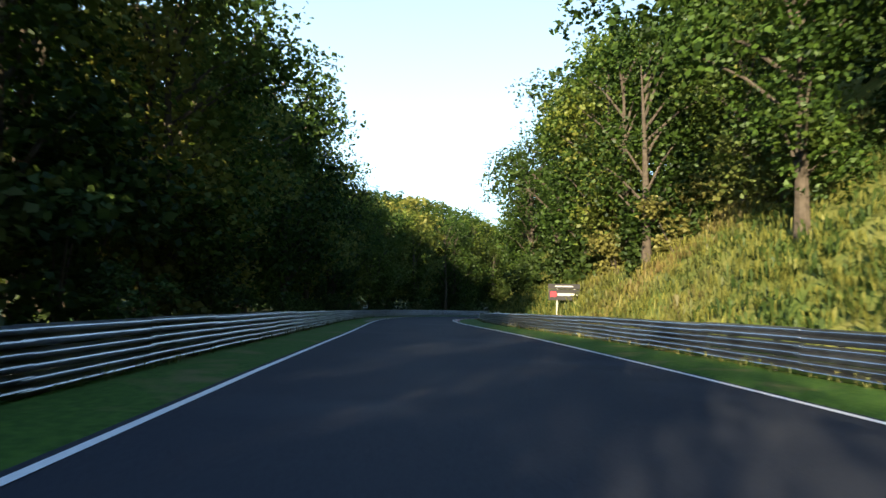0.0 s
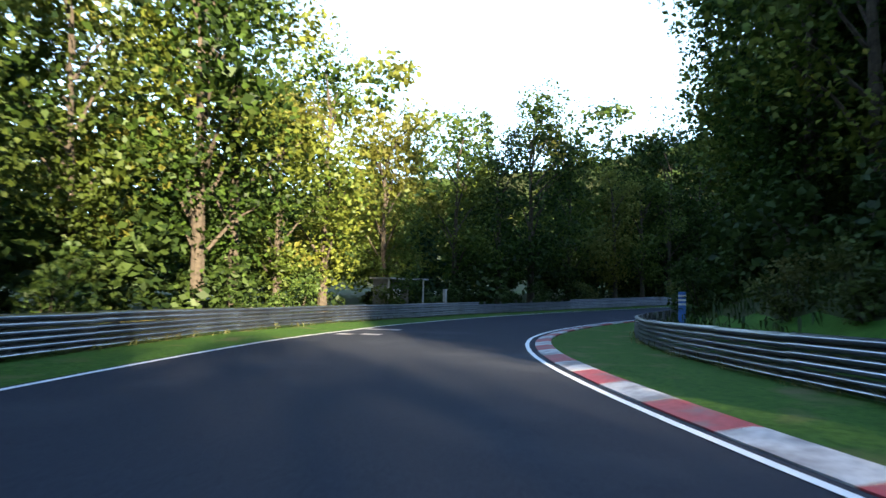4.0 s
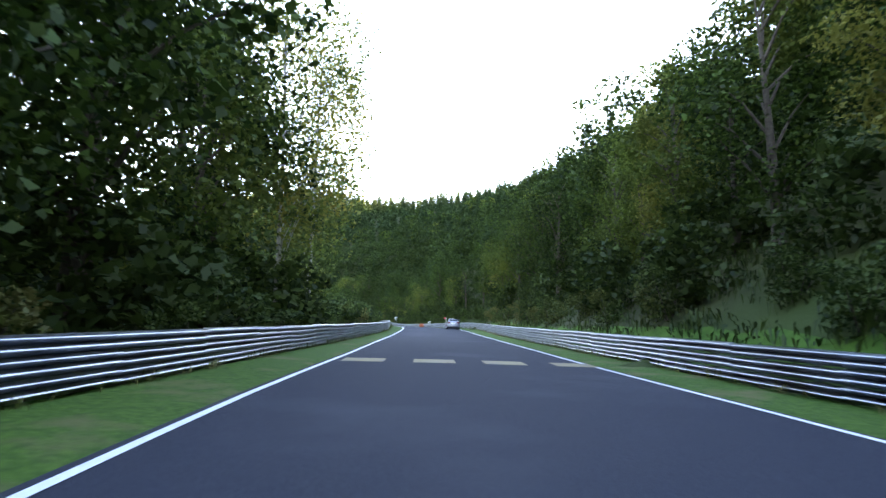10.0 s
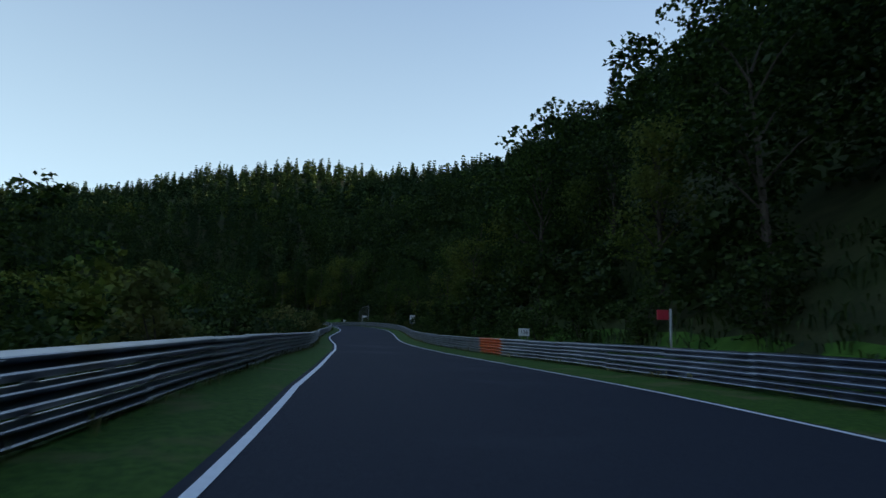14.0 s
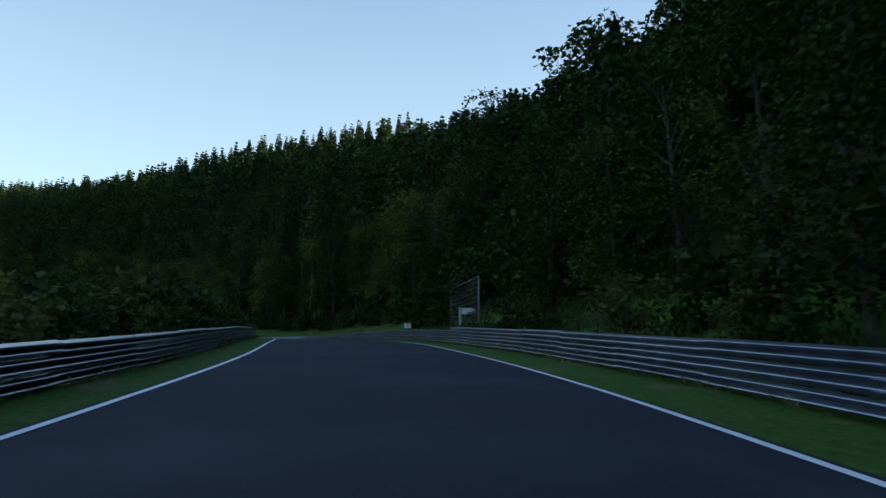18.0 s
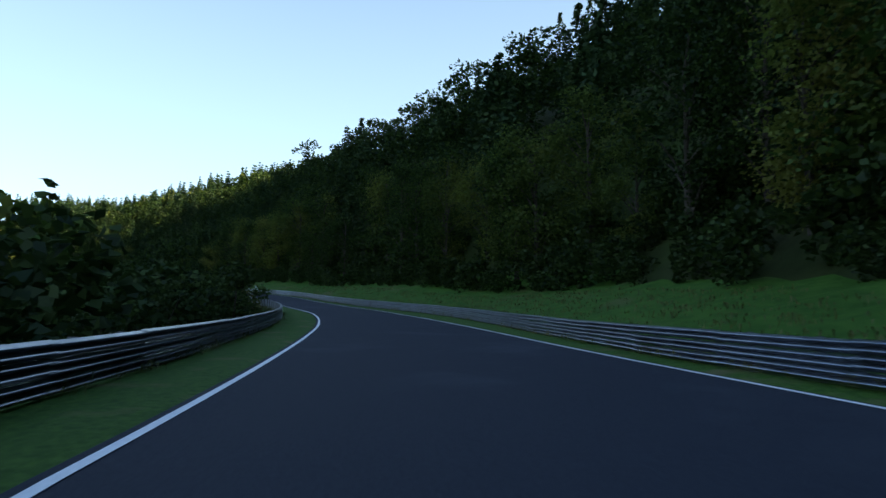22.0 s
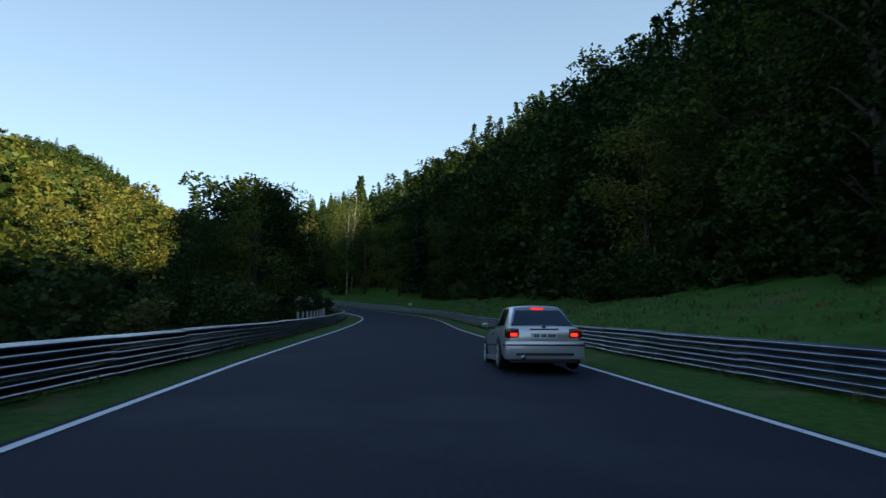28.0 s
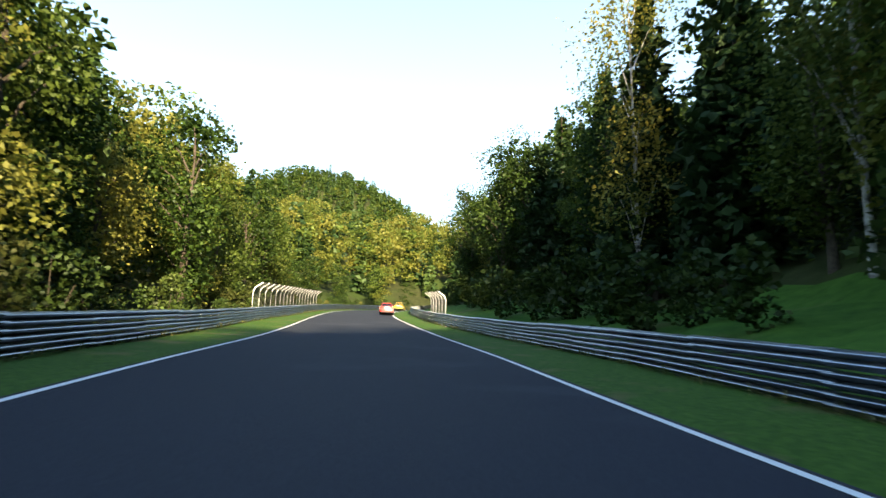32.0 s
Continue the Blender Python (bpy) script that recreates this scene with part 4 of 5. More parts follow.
# ---- woods on the slopes ----
def far_block(kind, seed, detail=1):
    gen = np.random.default_rng(seed)
    if kind == "bush":
        c, z = [], []
        for b, r in lobes("bush", 3.2, gen):
            v = gen.normal(size=(76, 3))
            v /= np.linalg.norm(v, axis=1)[:, None]
            c.append(b + v * r * 1.2 * gen.uniform(0.6, 1.1, size=(len(v), 1)))
            z.append(gen.uniform(0.17, 0.29, size=len(v)))
        return leaf_block(np.concatenate(c), np.concatenate(z), gen=gen)
    if kind == "spruce" and detail > 1:
        c, z = [], []
        for i in range(24):
            u = 0.1 + 0.88 * i / 24
            reach = 3.3 * (1 - u) ** 0.85 + 0.15
            for k in range(9 if u < 0.6 else 6):
                a = k * 0.7 + i * 0.53 + gen.uniform(-0.2, 0.2)
                for q in np.linspace(0.3, 1.0, 7 if u < 0.6 else 4):
                    c.append((math.cos(a) * reach * q, math.sin(a) * reach * q, 18 * u - reach * 0.38 * q + gen.normal() * 0.12))
                    z.append(0.37 * gen.uniform(0.8, 1.2))
        return leaf_block(np.array(c), np.array(z), gen=gen, long=1.9)
    if kind == "spruce":
        c, z = [], []
        for i in range(11):
            u = 0.12 + 0.86 * i / 11
            reach = 2.5 * (1 - u) ** 0.8 + 0.12
            for k in range(8 if u < 0.7 else 5):
                a = k * 0.8 + i * 0.5 + gen.uniform(-0.2, 0.2)
                for q in ((0.5, 1.0) if u < 0.75 else (0.8,)):
                    c.append((math.cos(a) * reach * q, math.sin(a) * reach * q, 17 * u - reach * 0.4 * q + gen.normal() * 0.15))
                    z.append(1.15 * (1.25 - 0.55 * u))
        return leaf_block(np.array(c), np.array(z), gen=gen, long=1.7)
    c, z = [], []
    for b, r in lobes("tree", 16 if detail > 1 else 13, gen):
        m = {1: 18, 2: 100}.get(detail, 46)
        v = gen.normal(size=(m, 3))
        v /= np.linalg.norm(v, axis=1)[:, None]
        v[:, 2] = np.abs(v[:, 2]) * 0.8 + v[:, 2] * 0.2
        c.append(b + v * r * 1.3 * gen.uniform(0.7, 1.1, size=(m, 1)))
        z.append(gen.uniform(0.75, 1.3, size=m) * {1: 0.84, 2: 0.32}.get(detail, 0.47))
        v = gen.normal(size=(3, 3))
        c.append(b + v / np.linalg.norm(v, axis=1)[:, None] * r * 0.4)
        z.append(np.full(3, float(r[0]) * 0.25))
    return leaf_block(np.concatenate(c), np.concatenate(z), gen=gen)


def woods(name, kind, xs, ys, zs, material, label, size=1.0, detail=1, given=None):
    blocks = [far_block(kind, 200 + k, detail) for k in range(4)]
    out = []
    turns = rng.uniform(0, math.tau, len(xs))
    scales = rng.uniform(0.72, 1.25, len(xs)) * size if given is None else given
    for k in range(4):
        m = np.arange(len(xs)) % 4 == k
        c, s_ = np.cos(turns[m])[:, None, None], np.sin(turns[m])[:, None, None]
        b = blocks[k][None]
        x, y, z = b[..., 0], b[..., 1], b[..., 2]
        q = scales[m][:, None, None]
        out.append(np.stack([(x * c - y * s_) * q + xs[m][:, None, None], (x * s_ + y * c) * q + ys[m][:, None, None], z * q + zs[m][:, None, None]], -1).reshape(-1, 4, 3))
    v = np.concatenate(out)
    return tagged(new(name, quads(name, v, len(v), 4, material)), label, "forest", kind="stuff")


for kind, base, m, label in (("oak", "tree", M_LEAF, "broadleaf trees massed behind the roadside row"), ("turning", "tree", M_LEAF_DRY_SUNNY, "yellowing broadleaf trees behind the roadside row"),
                             ("spruce", "spruce", M_NEEDLE, "dark spruces massed behind the roadside row"), ("bush", "bush", M_BUSH, "thicket of leafy bushes behind the barrier")):
    q = np.array(MASSED[kind])
    woods("roadside_" + ("thicket" if kind == "bush" else kind + "_wood"), base, q[:, 0], q[:, 1], q[:, 2], m, label, detail=2, given=q[:, 3])

step = 8.2
wx, wy = np.meshgrid(np.arange(-260, 1210, step), np.arange(-420, 700, step))
wx = (wx + rng.uniform(-3, 3, wx.shape)).ravel()
wy = (wy + rng.uniform(-3, 3, wy.shape)).ravel()
ws, wd = where(wx, wy)
we = np.where(wd > 0, wd - by_s(RR_ALL, ws) - bank_r(ws), -wd - by_s(RL_ALL, ws))
inside = (ws > -118) & (ws < 1085)
right = (wd > 0) & (we > np.where(ws > 560, 11, 15)) & (we < np.where(ws > 500, 300, 95)) & inside & ~((ws > 98) & (ws < 134) & (we < 45))
left = (wd < 0) & (we > np.where((ws > 300) & (ws < 560), 26, np.where((ws > 690) & (ws < 862), 34, 17))) & (we < np.where(ws < 300, np.where(ws < 34, 0, np.where(ws < 90, 34, 50)), np.where(ws < 780, 70, 130))) & inside & ~((ws > 262) & (ws < 335))
thin_left = left & ((ws > 300) & (ws < 640)) & (rng.random(len(wx)) < 0.5)
left &= ~thin_left
spiky = rng.random(len(wx)) < np.where(wd > 0, np.interp(we, [20, 50, 90], [0.15, 0.6, 0.92]) * (ws > 120), np.where(ws > 880, 0.45, 0.1))
right &= (we < 95) | (rng.random(len(wx)) < 0.62)
beyond = (np.abs(wd) > 90) & (far_hill(wx, wy) > ground_z(ws, wd)) & (far_hill(wx, wy) > 20)
right &= ~beyond
left &= ~beyond
wz = np.where(beyond, far_hill(wx, wy), ground_z(ws, wd)) - 0.3
# sun put into leaf colour: these valley woods get paler leaves, shaded ones dark
near_left = (wd > -105) & (ws > 690)
near = (np.abs(wd) < 62) & (ws > 380)
for name, kind, pick, m, label in (
        ("lower_ridge_broadleaf_woods", "tree", right & ~spiky & (ws > -50) & near, M_LEAF, "dense broadleaf wood on the foot of the ridge"),
        ("ridge_broadleaf_woods", "tree", right & ~spiky & (ws > -50) & ~near, M_LEAF, "dense broadleaf wood covering the steep ridge"),
        ("lower_ridge_spruce_woods", "spruce", right & spiky & near, M_NEEDLE, "spruces standing at the foot of the ridge"),
        ("ridge_spruce_woods", "spruce", right & spiky & ~near, M_NEEDLE, "spruces standing along the steep ridge"),
        ("far_hill_broadleaf_woods", "tree", beyond & ~spiky, M_LEAF, "broadleaf wood on the distant rounded hill"),
        ("far_hill_spruce_woods", "spruce", beyond & spiky, M_NEEDLE, "spruces on the distant rounded hill"),
        ("lower_valley_broadleaf_woods", "tree", left & ~spiky & near_left, M_LEAF_DRY_SUNNY, "broadleaf wood on the sunny slope beyond the barrier"),
        ("valley_broadleaf_woods", "tree", left & ~spiky & ~near_left, M_LEAF, "broadleaf wood on the valley side"),
        ("valley_spruce_woods", "spruce", left & spiky, M_NEEDLE, "spruces among the broadleaf wood on the valley side")):
    low = np.where((wd[pick] < 0) & (ws[pick] > 855) & (ws[pick] < 905), 0.6, 0.92 if pick[right].any() else 1.0)
    low = low * np.where((wd[pick] > 0) & (wd[pick] < 45) & (ws[pick] > 512) & (ws[pick] < 562), 0.68, 1.0)
    woods(name, kind, wx[pick], wy[pick], wz[pick], m, label, detail=1.5 if name.startswith("lower") else 1, given=rng.uniform(0.72, 1.25, int(pick.sum())) * low)


# ---- undergrowth: ferns, dry grass and weeds on the banks, long grass at the feet of the barriers ----
def undergrowth(name, side, s0, s1, e0, e1, count, blade, spread, tallness, leaves, material, label):
    """Tufts of upright blades at random places in a band behind (or, below 0, before) the barrier."""
    gen = np.random.default_rng(int(s0 * 7 + e0 * 13 + side + 900))
    s, e = gen.uniform(s0, s1, count), gen.uniform(e0, e1, count)
    d = side * ((by_s(RL_ALL, s) if side < 0 else by_s(RR_ALL, s)) + e)
    x, y = spot(s, d)
    z = np.where(e < 0.8, road_z(s) + 0.04, ground_z(s, d) + 0.02)
    n = count * leaves
    rep = lambda q: np.repeat(q, leaves)
    big = rep(gen.uniform(0.6, 1.4, count))
    a = gen.uniform(0, math.tau, n)
    lean = gen.uniform(0.15, 0.9, n) * big
    bx, by, bz = rep(x) + gen.normal(size=n) * spread, rep(y) + gen.normal(size=n) * spread, rep(z)
    h = tallness * big * gen.uniform(0.6, 1.2, n)
    ca, sa = np.cos(a), np.sin(a)
    w = blade * gen.uniform(0.7, 1.3, n)
    foot = np.stack([bx, by, bz - 0.05], 1)
    tip = np.stack([bx + ca * lean * tallness, by + sa * lean * tallness, bz + h * 0.85], 1)
    mid_ = np.stack([bx + ca * lean * tallness * 0.45, by + sa * lean * tallness * 0.45, bz + h * 0.7], 1)
    across = np.stack([-sa * w, ca * w, 0 * w], 1)
    q = np.stack([foot, mid_ + across, tip, mid_ - across], 1)
    return tagged(new(name, quads(name, q, n, 4, material)), label, "undergrowth", kind="stuff")


undergrowth("bank_weeds", 1, -44, 112, 1.2, 10, 6500, 0.022, 0.2, 0.55, 9, M_STRAW, "dry yellow grass and ferns on the steep bank")
undergrowth("bank_ferns", 1, -44, 112, 1.0, 13, 4600, 0.045, 0.26, 0.5, 9, M_FERN, "green ferns and brambles on the steep bank")
undergrowth("bank_weeds", 1, 112, 560, 1.0, 8, 7000, 0.038, 0.3, 0.45, 8, M_FERN, "rough green weeds on the bank")
undergrowth("bank_weeds", 1, 560, 930, 1.0, 9, 4500, 0.026, 0.28, 0.22, 7, M_STRAWGREEN, "rough green weeds on the bank")
undergrowth("bank_weeds", -1, 60, 760, 0.9, 6, 7500, 0.038, 0.3, 0.5, 7, M_FERN, "rough weeds and brambles behind the barrier")
undergrowth("bank_weeds", -1, 760, 1060, 0.9, 7, 3600, 0.038, 0.3, 0.5, 7, M_FERN, "rough weeds and brambles behind the barrier")
undergrowth("long_grass", 1, -40, 1040, -0.25, 0.5, 9000, 0.012, 0.09, 0.24, 4, M_STRAWGREEN, "uncut grass along the foot of the barrier")
undergrowth("long_grass", -1, -40, 1040, -0.25, 0.5, 9000, 0.012, 0.09, 0.24, 4, M_STRAWGREEN, "uncut grass along the foot of the barrier")


# ---- things beside the track ----
def stand(name, s, d, label, category, group="", turn=0.0, lift=0.0):
    """An empty at the ground, turned so that its -y side faces the oncoming camera."""
    x, y = spot(s, d)
    thing = new(name)
    thing.matrix_basis = pose(float(x), float(y), float(ground_z(s, d)) + lift, 0, 0, math.degrees(float(np.interp(s, fs, th))) + turn)
    return tagged(thing, label, category, group)


def paint(name, colour, rough=0.5, metal=0.0, dirt=0.8):
    low = tuple(c * dirt for c in colour)
    return surface(name, low, colour, grain=5, rough=rough, metal=metal, spec=0.5)


M_SIGNWHITE = paint("sign_white", (0.72, 0.73, 0.74), 0.45)
M_SIGNBLACK = paint("sign_black", (0.02, 0.02, 0.022), 0.5)
M_SIGNRED = paint("sign_red", (0.55, 0.03, 0.05), 0.5)
M_SIGNBLUE = paint("sign_blue", (0.04, 0.16, 0.5), 0.5)
M_SIGNYELLOW = paint("sign_yellow", (0.6, 0.55, 0.08), 0.5)
M_MESHWIRE = paint("fence_wire", (0.07, 0.075, 0.075), 0.55, 0.4)
M_HUT = surface("hut_boards", (0.10, 0.10, 0.095), (0.17, 0.17, 0.16), grain=3, rough=0.9, bump=0.4)
M_ROOF = surface("hut_roof", (0.16, 0.17, 0.17), (0.25, 0.26, 0.26), grain=3, rough=0.7)
M_STONE = surface("concrete_post", (0.3, 0.3, 0.28), (0.42, 0.42, 0.4), grain=7, rough=0.9, bump=0.4)


def lettering(text, size, material, parent, x, y, z, label=""):
    cu = bpy.data.curves.new("lettering", "FONT")
    cu.body, cu.size, cu.align_x, cu.align_y, cu.extrude = text, size, "CENTER", "CENTER", 0.004
    ob = bpy.data.objects.new("lettering", cu)
    scene.collection.objects.link(ob)
    bpy.context.view_layer.update()
    me = bpy.data.meshes.new_from_object(ob.evaluated_get(bpy.context.evaluated_depsgraph_get()))
    bpy.data.objects.remove(ob)
    me.materials.clear()
    me.materials.append(material)
    return child("lettering", me, parent, pose(x, y, z, 90, 0, 0), label)


# advertising board on two posts, on the lit bank
M_SIGNGREY = surface("pale_sign_lettering", (0.36, 0.36, 0.35), (0.46, 0.46, 0.45), grain=6, rough=0.6)
s0, d0, w0, z0, z1 = AD_SIGN
ad = stand("advertising_board", s0, d0, "dark advertising board on two grey posts on the grassy bank", "sign", turn=0)
part("panel", slab(-w0 / 2, w0 / 2, -0.03, 0.03, z0, z0 + (z1 - z0) * 0.66), M_SIGNBLACK, ad)
part("top_panel", slab(-w0 / 2 - 0.03, w0 / 2 + 0.03, -0.035, 0.035, z0 + (z1 - z0) * 0.7, z1), M_SIGNBLACK, ad)
part("red_mark", slab(-w0 * 0.45, -w0 * 0.26, -0.045, -0.03, z0 + 0.2 * (z1 - z0), z0 + 0.52 * (z1 - z0), 0.004), M_SIGNRED, ad, "red emblem shape")
part("text_bar", slab(-w0 * 0.22, w0 * 0.44, -0.045, -0.03, z0 + 0.28 * (z1 - z0), z0 + 0.42 * (z1 - z0), 0.004), M_SIGNGREY, ad, "white bar of lettering")
part("text_bar", slab(-w0 * 0.3, w0 * 0.28, -0.05, -0.035, z0 + 0.82 * (z1 - z0), z0 + 0.89 * (z1 - z0), 0.004), M_SIGNGREY, ad, "white bar of lettering")
for x in (-w0 * 0.22, w0 * 0.34):
    part("post", slab(x - 0.04, x + 0.04, 0.03, 0.11, -2.6, z1 - 0.1), M_STONE, ad)

# marshals' shelter behind the outer barrier
s0, d0, w0, h0 = HUT
hut = stand("marshal_shelter", s0, d0, "grey marshals' shelter with flat pale-edged roof", "shelter", turn=HUT_TURN)
for x in (-w0 / 2, w0 / 2 - 0.1):
    part("post", slab(x, x + 0.1, -0.75, -0.65, 0, h0 - 0.05), M_STONE, hut)
for k in range(9):
    part("board", slab(-w0 / 2 + 0.1, w0 / 2 - 0.1, 0.6 - 0.008 * (k % 2), 0.64 - 0.008 * (k % 2), h0 * k / 9.2, h0 * (k + 0.96) / 9.2, 0.004), M_HUT, hut)
part("side_wall", slab(-w0 / 2, -w0 / 2 + 0.05, -0.62, 0.62, 0, h0 - 0.06), M_HUT, hut)
part("roof", slab(-w0 / 2 - 0.2, w0 / 2 + 0.25, -1.0, 0.8, h0 - 0.05, h0 + 0.07), M_ROOF, hut)
sheet = part("notice", slab(-w0 * 0.36, -w0 * 0.18, -0.72, -0.7, h0 * 0.5, h0 * 0.76, 0.004), M_SIGNWHITE, hut, "white notice with dark bars")
for q in (0.56, 0.66):
    part("text_bar", slab(-w0 * 0.34, -w0 * 0.22, -0.735, -0.722, h0 * q, h0 * (q + 0.035), 0.002), M_SIGNBLACK, sheet)
s0, d0, h0 = HUT_POST
thing = stand("concrete_post", s0, d0, "weathered pale concrete post behind the barrier", "post")
part("shaft", slab(-0.13, 0.13, -0.1, 0.1, -0.3, h0, 0.02), M_STONE, thing)
part("cap", slab(-0.15, 0.15, -0.12, 0.12, h0, h0 + 0.05, 0.01), M_STONE, thing)

# banded marker post behind the inner barrier
s0, d0, h0 = BLUE_POST
thing = stand("marker_post", s0, d0, "blue marker post with white bands behind the barrier", "post")
part("shaft", slab(-0.14, 0.14, -0.05, 0.05, -1.0, h0, 0.02), M_SIGNBLUE, thing)
for k in range(3):
    part("band", slab(-0.145, 0.145, -0.056, 0.056, h0 - 0.2 - 0.17 * k, h0 - 0.12 - 0.17 * k, 0.004), M_SIGNWHITE, thing, "white band")

# distance boards on the right barrier
for text, s0, d0, h0 in BOARDS:
    thing = stand("distance_board", s0, d0, "small white distance board on the barrier top", "sign", "distance boards")
    part("plate", slab(-0.3, 0.3, -0.012, 0.012, h0 - 0.2, h0 + 0.2, 0.006), M_SIGNWHITE, thing)
    for x in (-0.2, 0.2):
        part("stay", slab(x - 0.02, x + 0.02, 0.012, 0.05, -0.1, h0 + 0.1, 0.004), M_POST, thing)
    if text:
        lettering(text, 0.3, M_SIGNBLACK, thing, 0, -0.016, h0)
    else:
        part("text_bar", slab(-0.2, 0.2, -0.02, -0.012, h0 - 0.06, h0 + 0.06, 0.002), M_SIGNBLACK, thing)

# kilometre sign
s0, d0, w0, z0, z1 = KM_SIGN
km = stand("kilometre_sign", s0, d0, "white kilometre sign in a dark frame on one post", "sign")
hh = z1 - z0
part("frame", slab(-w0 / 2 - 0.05, w0 / 2 + 0.05, -0.02, 0.03, z0 - 0.05, z1 + 0.05, 0.01), paint("sign_frame", (0.10, 0.12, 0.2)), km)
face = part("face", slab(-w0 / 2, w0 / 2, -0.03, -0.02, z0, z1, 0.003), M_SIGNWHITE, km)
lettering("11", hh * 0.44, M_SIGNBLACK, km, 0, -0.034, z1 - hh * 0.2)
lettering("km", hh * 0.2, M_SIGNBLACK, km, 0, -0.034, z1 - hh * 0.5)
part("blue_field", slab(-w0 * 0.42, w0 * 0.08, -0.038, -0.03, z0 + hh * 0.06, z0 + hh * 0.3, 0.002), M_SIGNBLUE, km, "blue printed field")
bm = bmesh.new()
bmesh.ops.create_cone(bm, cap_ends=True, segments=20, radius1=w0 * 0.17, radius2=w0 * 0.17, depth=0.012)
part("yellow_disc", bm, M_SIGNYELLOW, km, "yellow printed disc", pose(w0 * 0.27, -0.037, z0 + hh * 0.18, 90, 0, 0))
part("post", slab(-0.04, 0.04, 0.03, 0.11, -0.6, z1, 0.01), M_POST, km)

# flag posts
for s0, d0, h0, red in FLAG_POSTS:
    thing = stand("flag_post", s0, d0, "thin pale post with a small red panel" if red else "thin pale post beside the track", "post", "thin posts")
    part("pole", tube(bmesh.new(), [(0, 0, -0.4), (0, 0, h0 * 0.5), (0.02, 0, h0)], [0.05, 0.045, 0.04], 8), M_STONE, thing, smooth=True)
    if red:
        part("panel", slab(-0.46, -0.05, -0.02, 0.02, h0 - 0.36, h0 - 0.04, 0.006), M_SIGNRED, thing, "red panel")


# dark post with a bent head beside the barrier
thing = stand("bent_post", 266, 8.75, "thin dark post with a bent head behind the barrier", "post")
part("pole", tube(bmesh.new(), [(0, 0, -0.5), (0, 0, 1.3), (0.02, 0, 2.1), (-0.03, 0, 2.3)], [0.06, 0.055, 0.05, 0.05], 8), M_MESHWIRE, thing, smooth=True)
part("head", tube(bmesh.new(), [(-0.03, 0, 2.28), (-0.14, 0, 2.42), (-0.32, 0, 2.46), (-0.42, 0, 2.4)], [0.05, 0.075, 0.085, 0.06], 8), M_MESHWIRE, thing, smooth=True)


# net frames on the bank
def wire_net(w, h, gap=0.14, r=0.006):
    """A net of crossing wires as one mesh."""
    vs, fc = [], []

    def bar(x0, x1, z0, z1):
        n = len(vs)
        vs.extend([(x0, -r, z0), (x1, -r, z0), (x1, -r, z1), (x0, -r, z1), (x0, r, z0), (x1, r, z0), (x1, r, z1), (x0, r, z1)])
        fc.extend([tuple(n + k for k in f) for f in ((0, 1, 2, 3), (7, 6, 5, 4), (0, 4, 5, 1), (1, 5, 6, 2), (2, 6, 7, 3), (3, 7, 4, 0))])
    for k in range(int(w / gap) + 1):
        bar(k * gap - w / 2 - r, k * gap - w / 2 + r, 0, h)
    for k in range(int(h / gap) + 1):
        bar(-w / 2, w / 2, k * gap - r, k * gap + r)
    return vs, fc


for s0, d0, w0, hl, hr, turn in NET_FRAMES:
    thing = stand("net_frame", s0, d0, "dark net stretched between posts under a grey sloping bar", "fence", turn=turn)
    part("post", slab(-w0 / 2 - 0.06, -w0 / 2 + 0.06, -0.06, 0.06, -1, hl), M_MESHWIRE, thing)
    part("post", slab(w0 / 2 - 0.06, w0 / 2 + 0.06, -0.06, 0.06, -1, hr), M_POST, thing)
    part("top_bar", tube(bmesh.new(), [(-w0 / 2, 0, hl), (w0 / 2, 0, hr)], [0.05, 0.05], 8), M_POST, thing, "grey top bar", smooth=True)
    v, f = wire_net(w0, 1.0, 0.1, 0.005)
    v = [(x, y, z * (hl + (hr - hl) * (x / w0 + 0.5))) for x, y, z in v]
    child("net", mesh_of("net", v, f, M_MESHWIRE), thing)
for s0, d0, h0, turn in WHITE_PANELS:
    thing = stand("white_panel_sign", s0, d0, "white panel on a short grey post on the bank", "sign", turn=turn)
    part("post", slab(-0.1, 0.1, -0.08, 0.08, -0.6, h0 + 0.25), M_STONE, thing)
    p = part("panel", slab(0.14, 1.35, -0.03, 0.03, h0 - 0.28, h0 + 0.22, 0.01), M_SIGNWHITE, thing)
    part("text_bar", slab(0.6, 1.3, -0.04, -0.03, h0 - 0.24, h0 - 0.14, 0.002), M_SIGNBLACK, p)


# small white plates on posts high on the bank
for s0, d0 in MARKER_PLATES:
    thing = stand("marker_plate", s0, d0, "small white plate on a thin post on the grass bank", "marker", "white marker plates")
    part("post", tube(bmesh.new(), [(0, 0, -0.5), (0, 0, 0.7), (0.01, 0, 1.5)], [0.03, 0.03, 0.028], 8), M_POST, thing, smooth=True)
    part("plate", slab(-0.19, 0.19, -0.045, -0.03, 1.12, 1.5, 0.006), M_SIGNWHITE, thing)

# dull plate bolted to the face of the barrier
s0, d0 = RAIL_PLATE
thing = stand("rail_plate", s0, d0, "dull grey-green plate bolted to the guard rail", "plate")
part("panel", slab(-0.02, 0.02, -0.3, 0.3, 0.2, 0.72, 0.008), M_HUT, thing)
for q in (-0.22, 0.22):
    part("bracket", slab(-0.16, -0.02, q - 0.03, q + 0.03, 0.4, 0.5, 0.006), M_POST, thing)

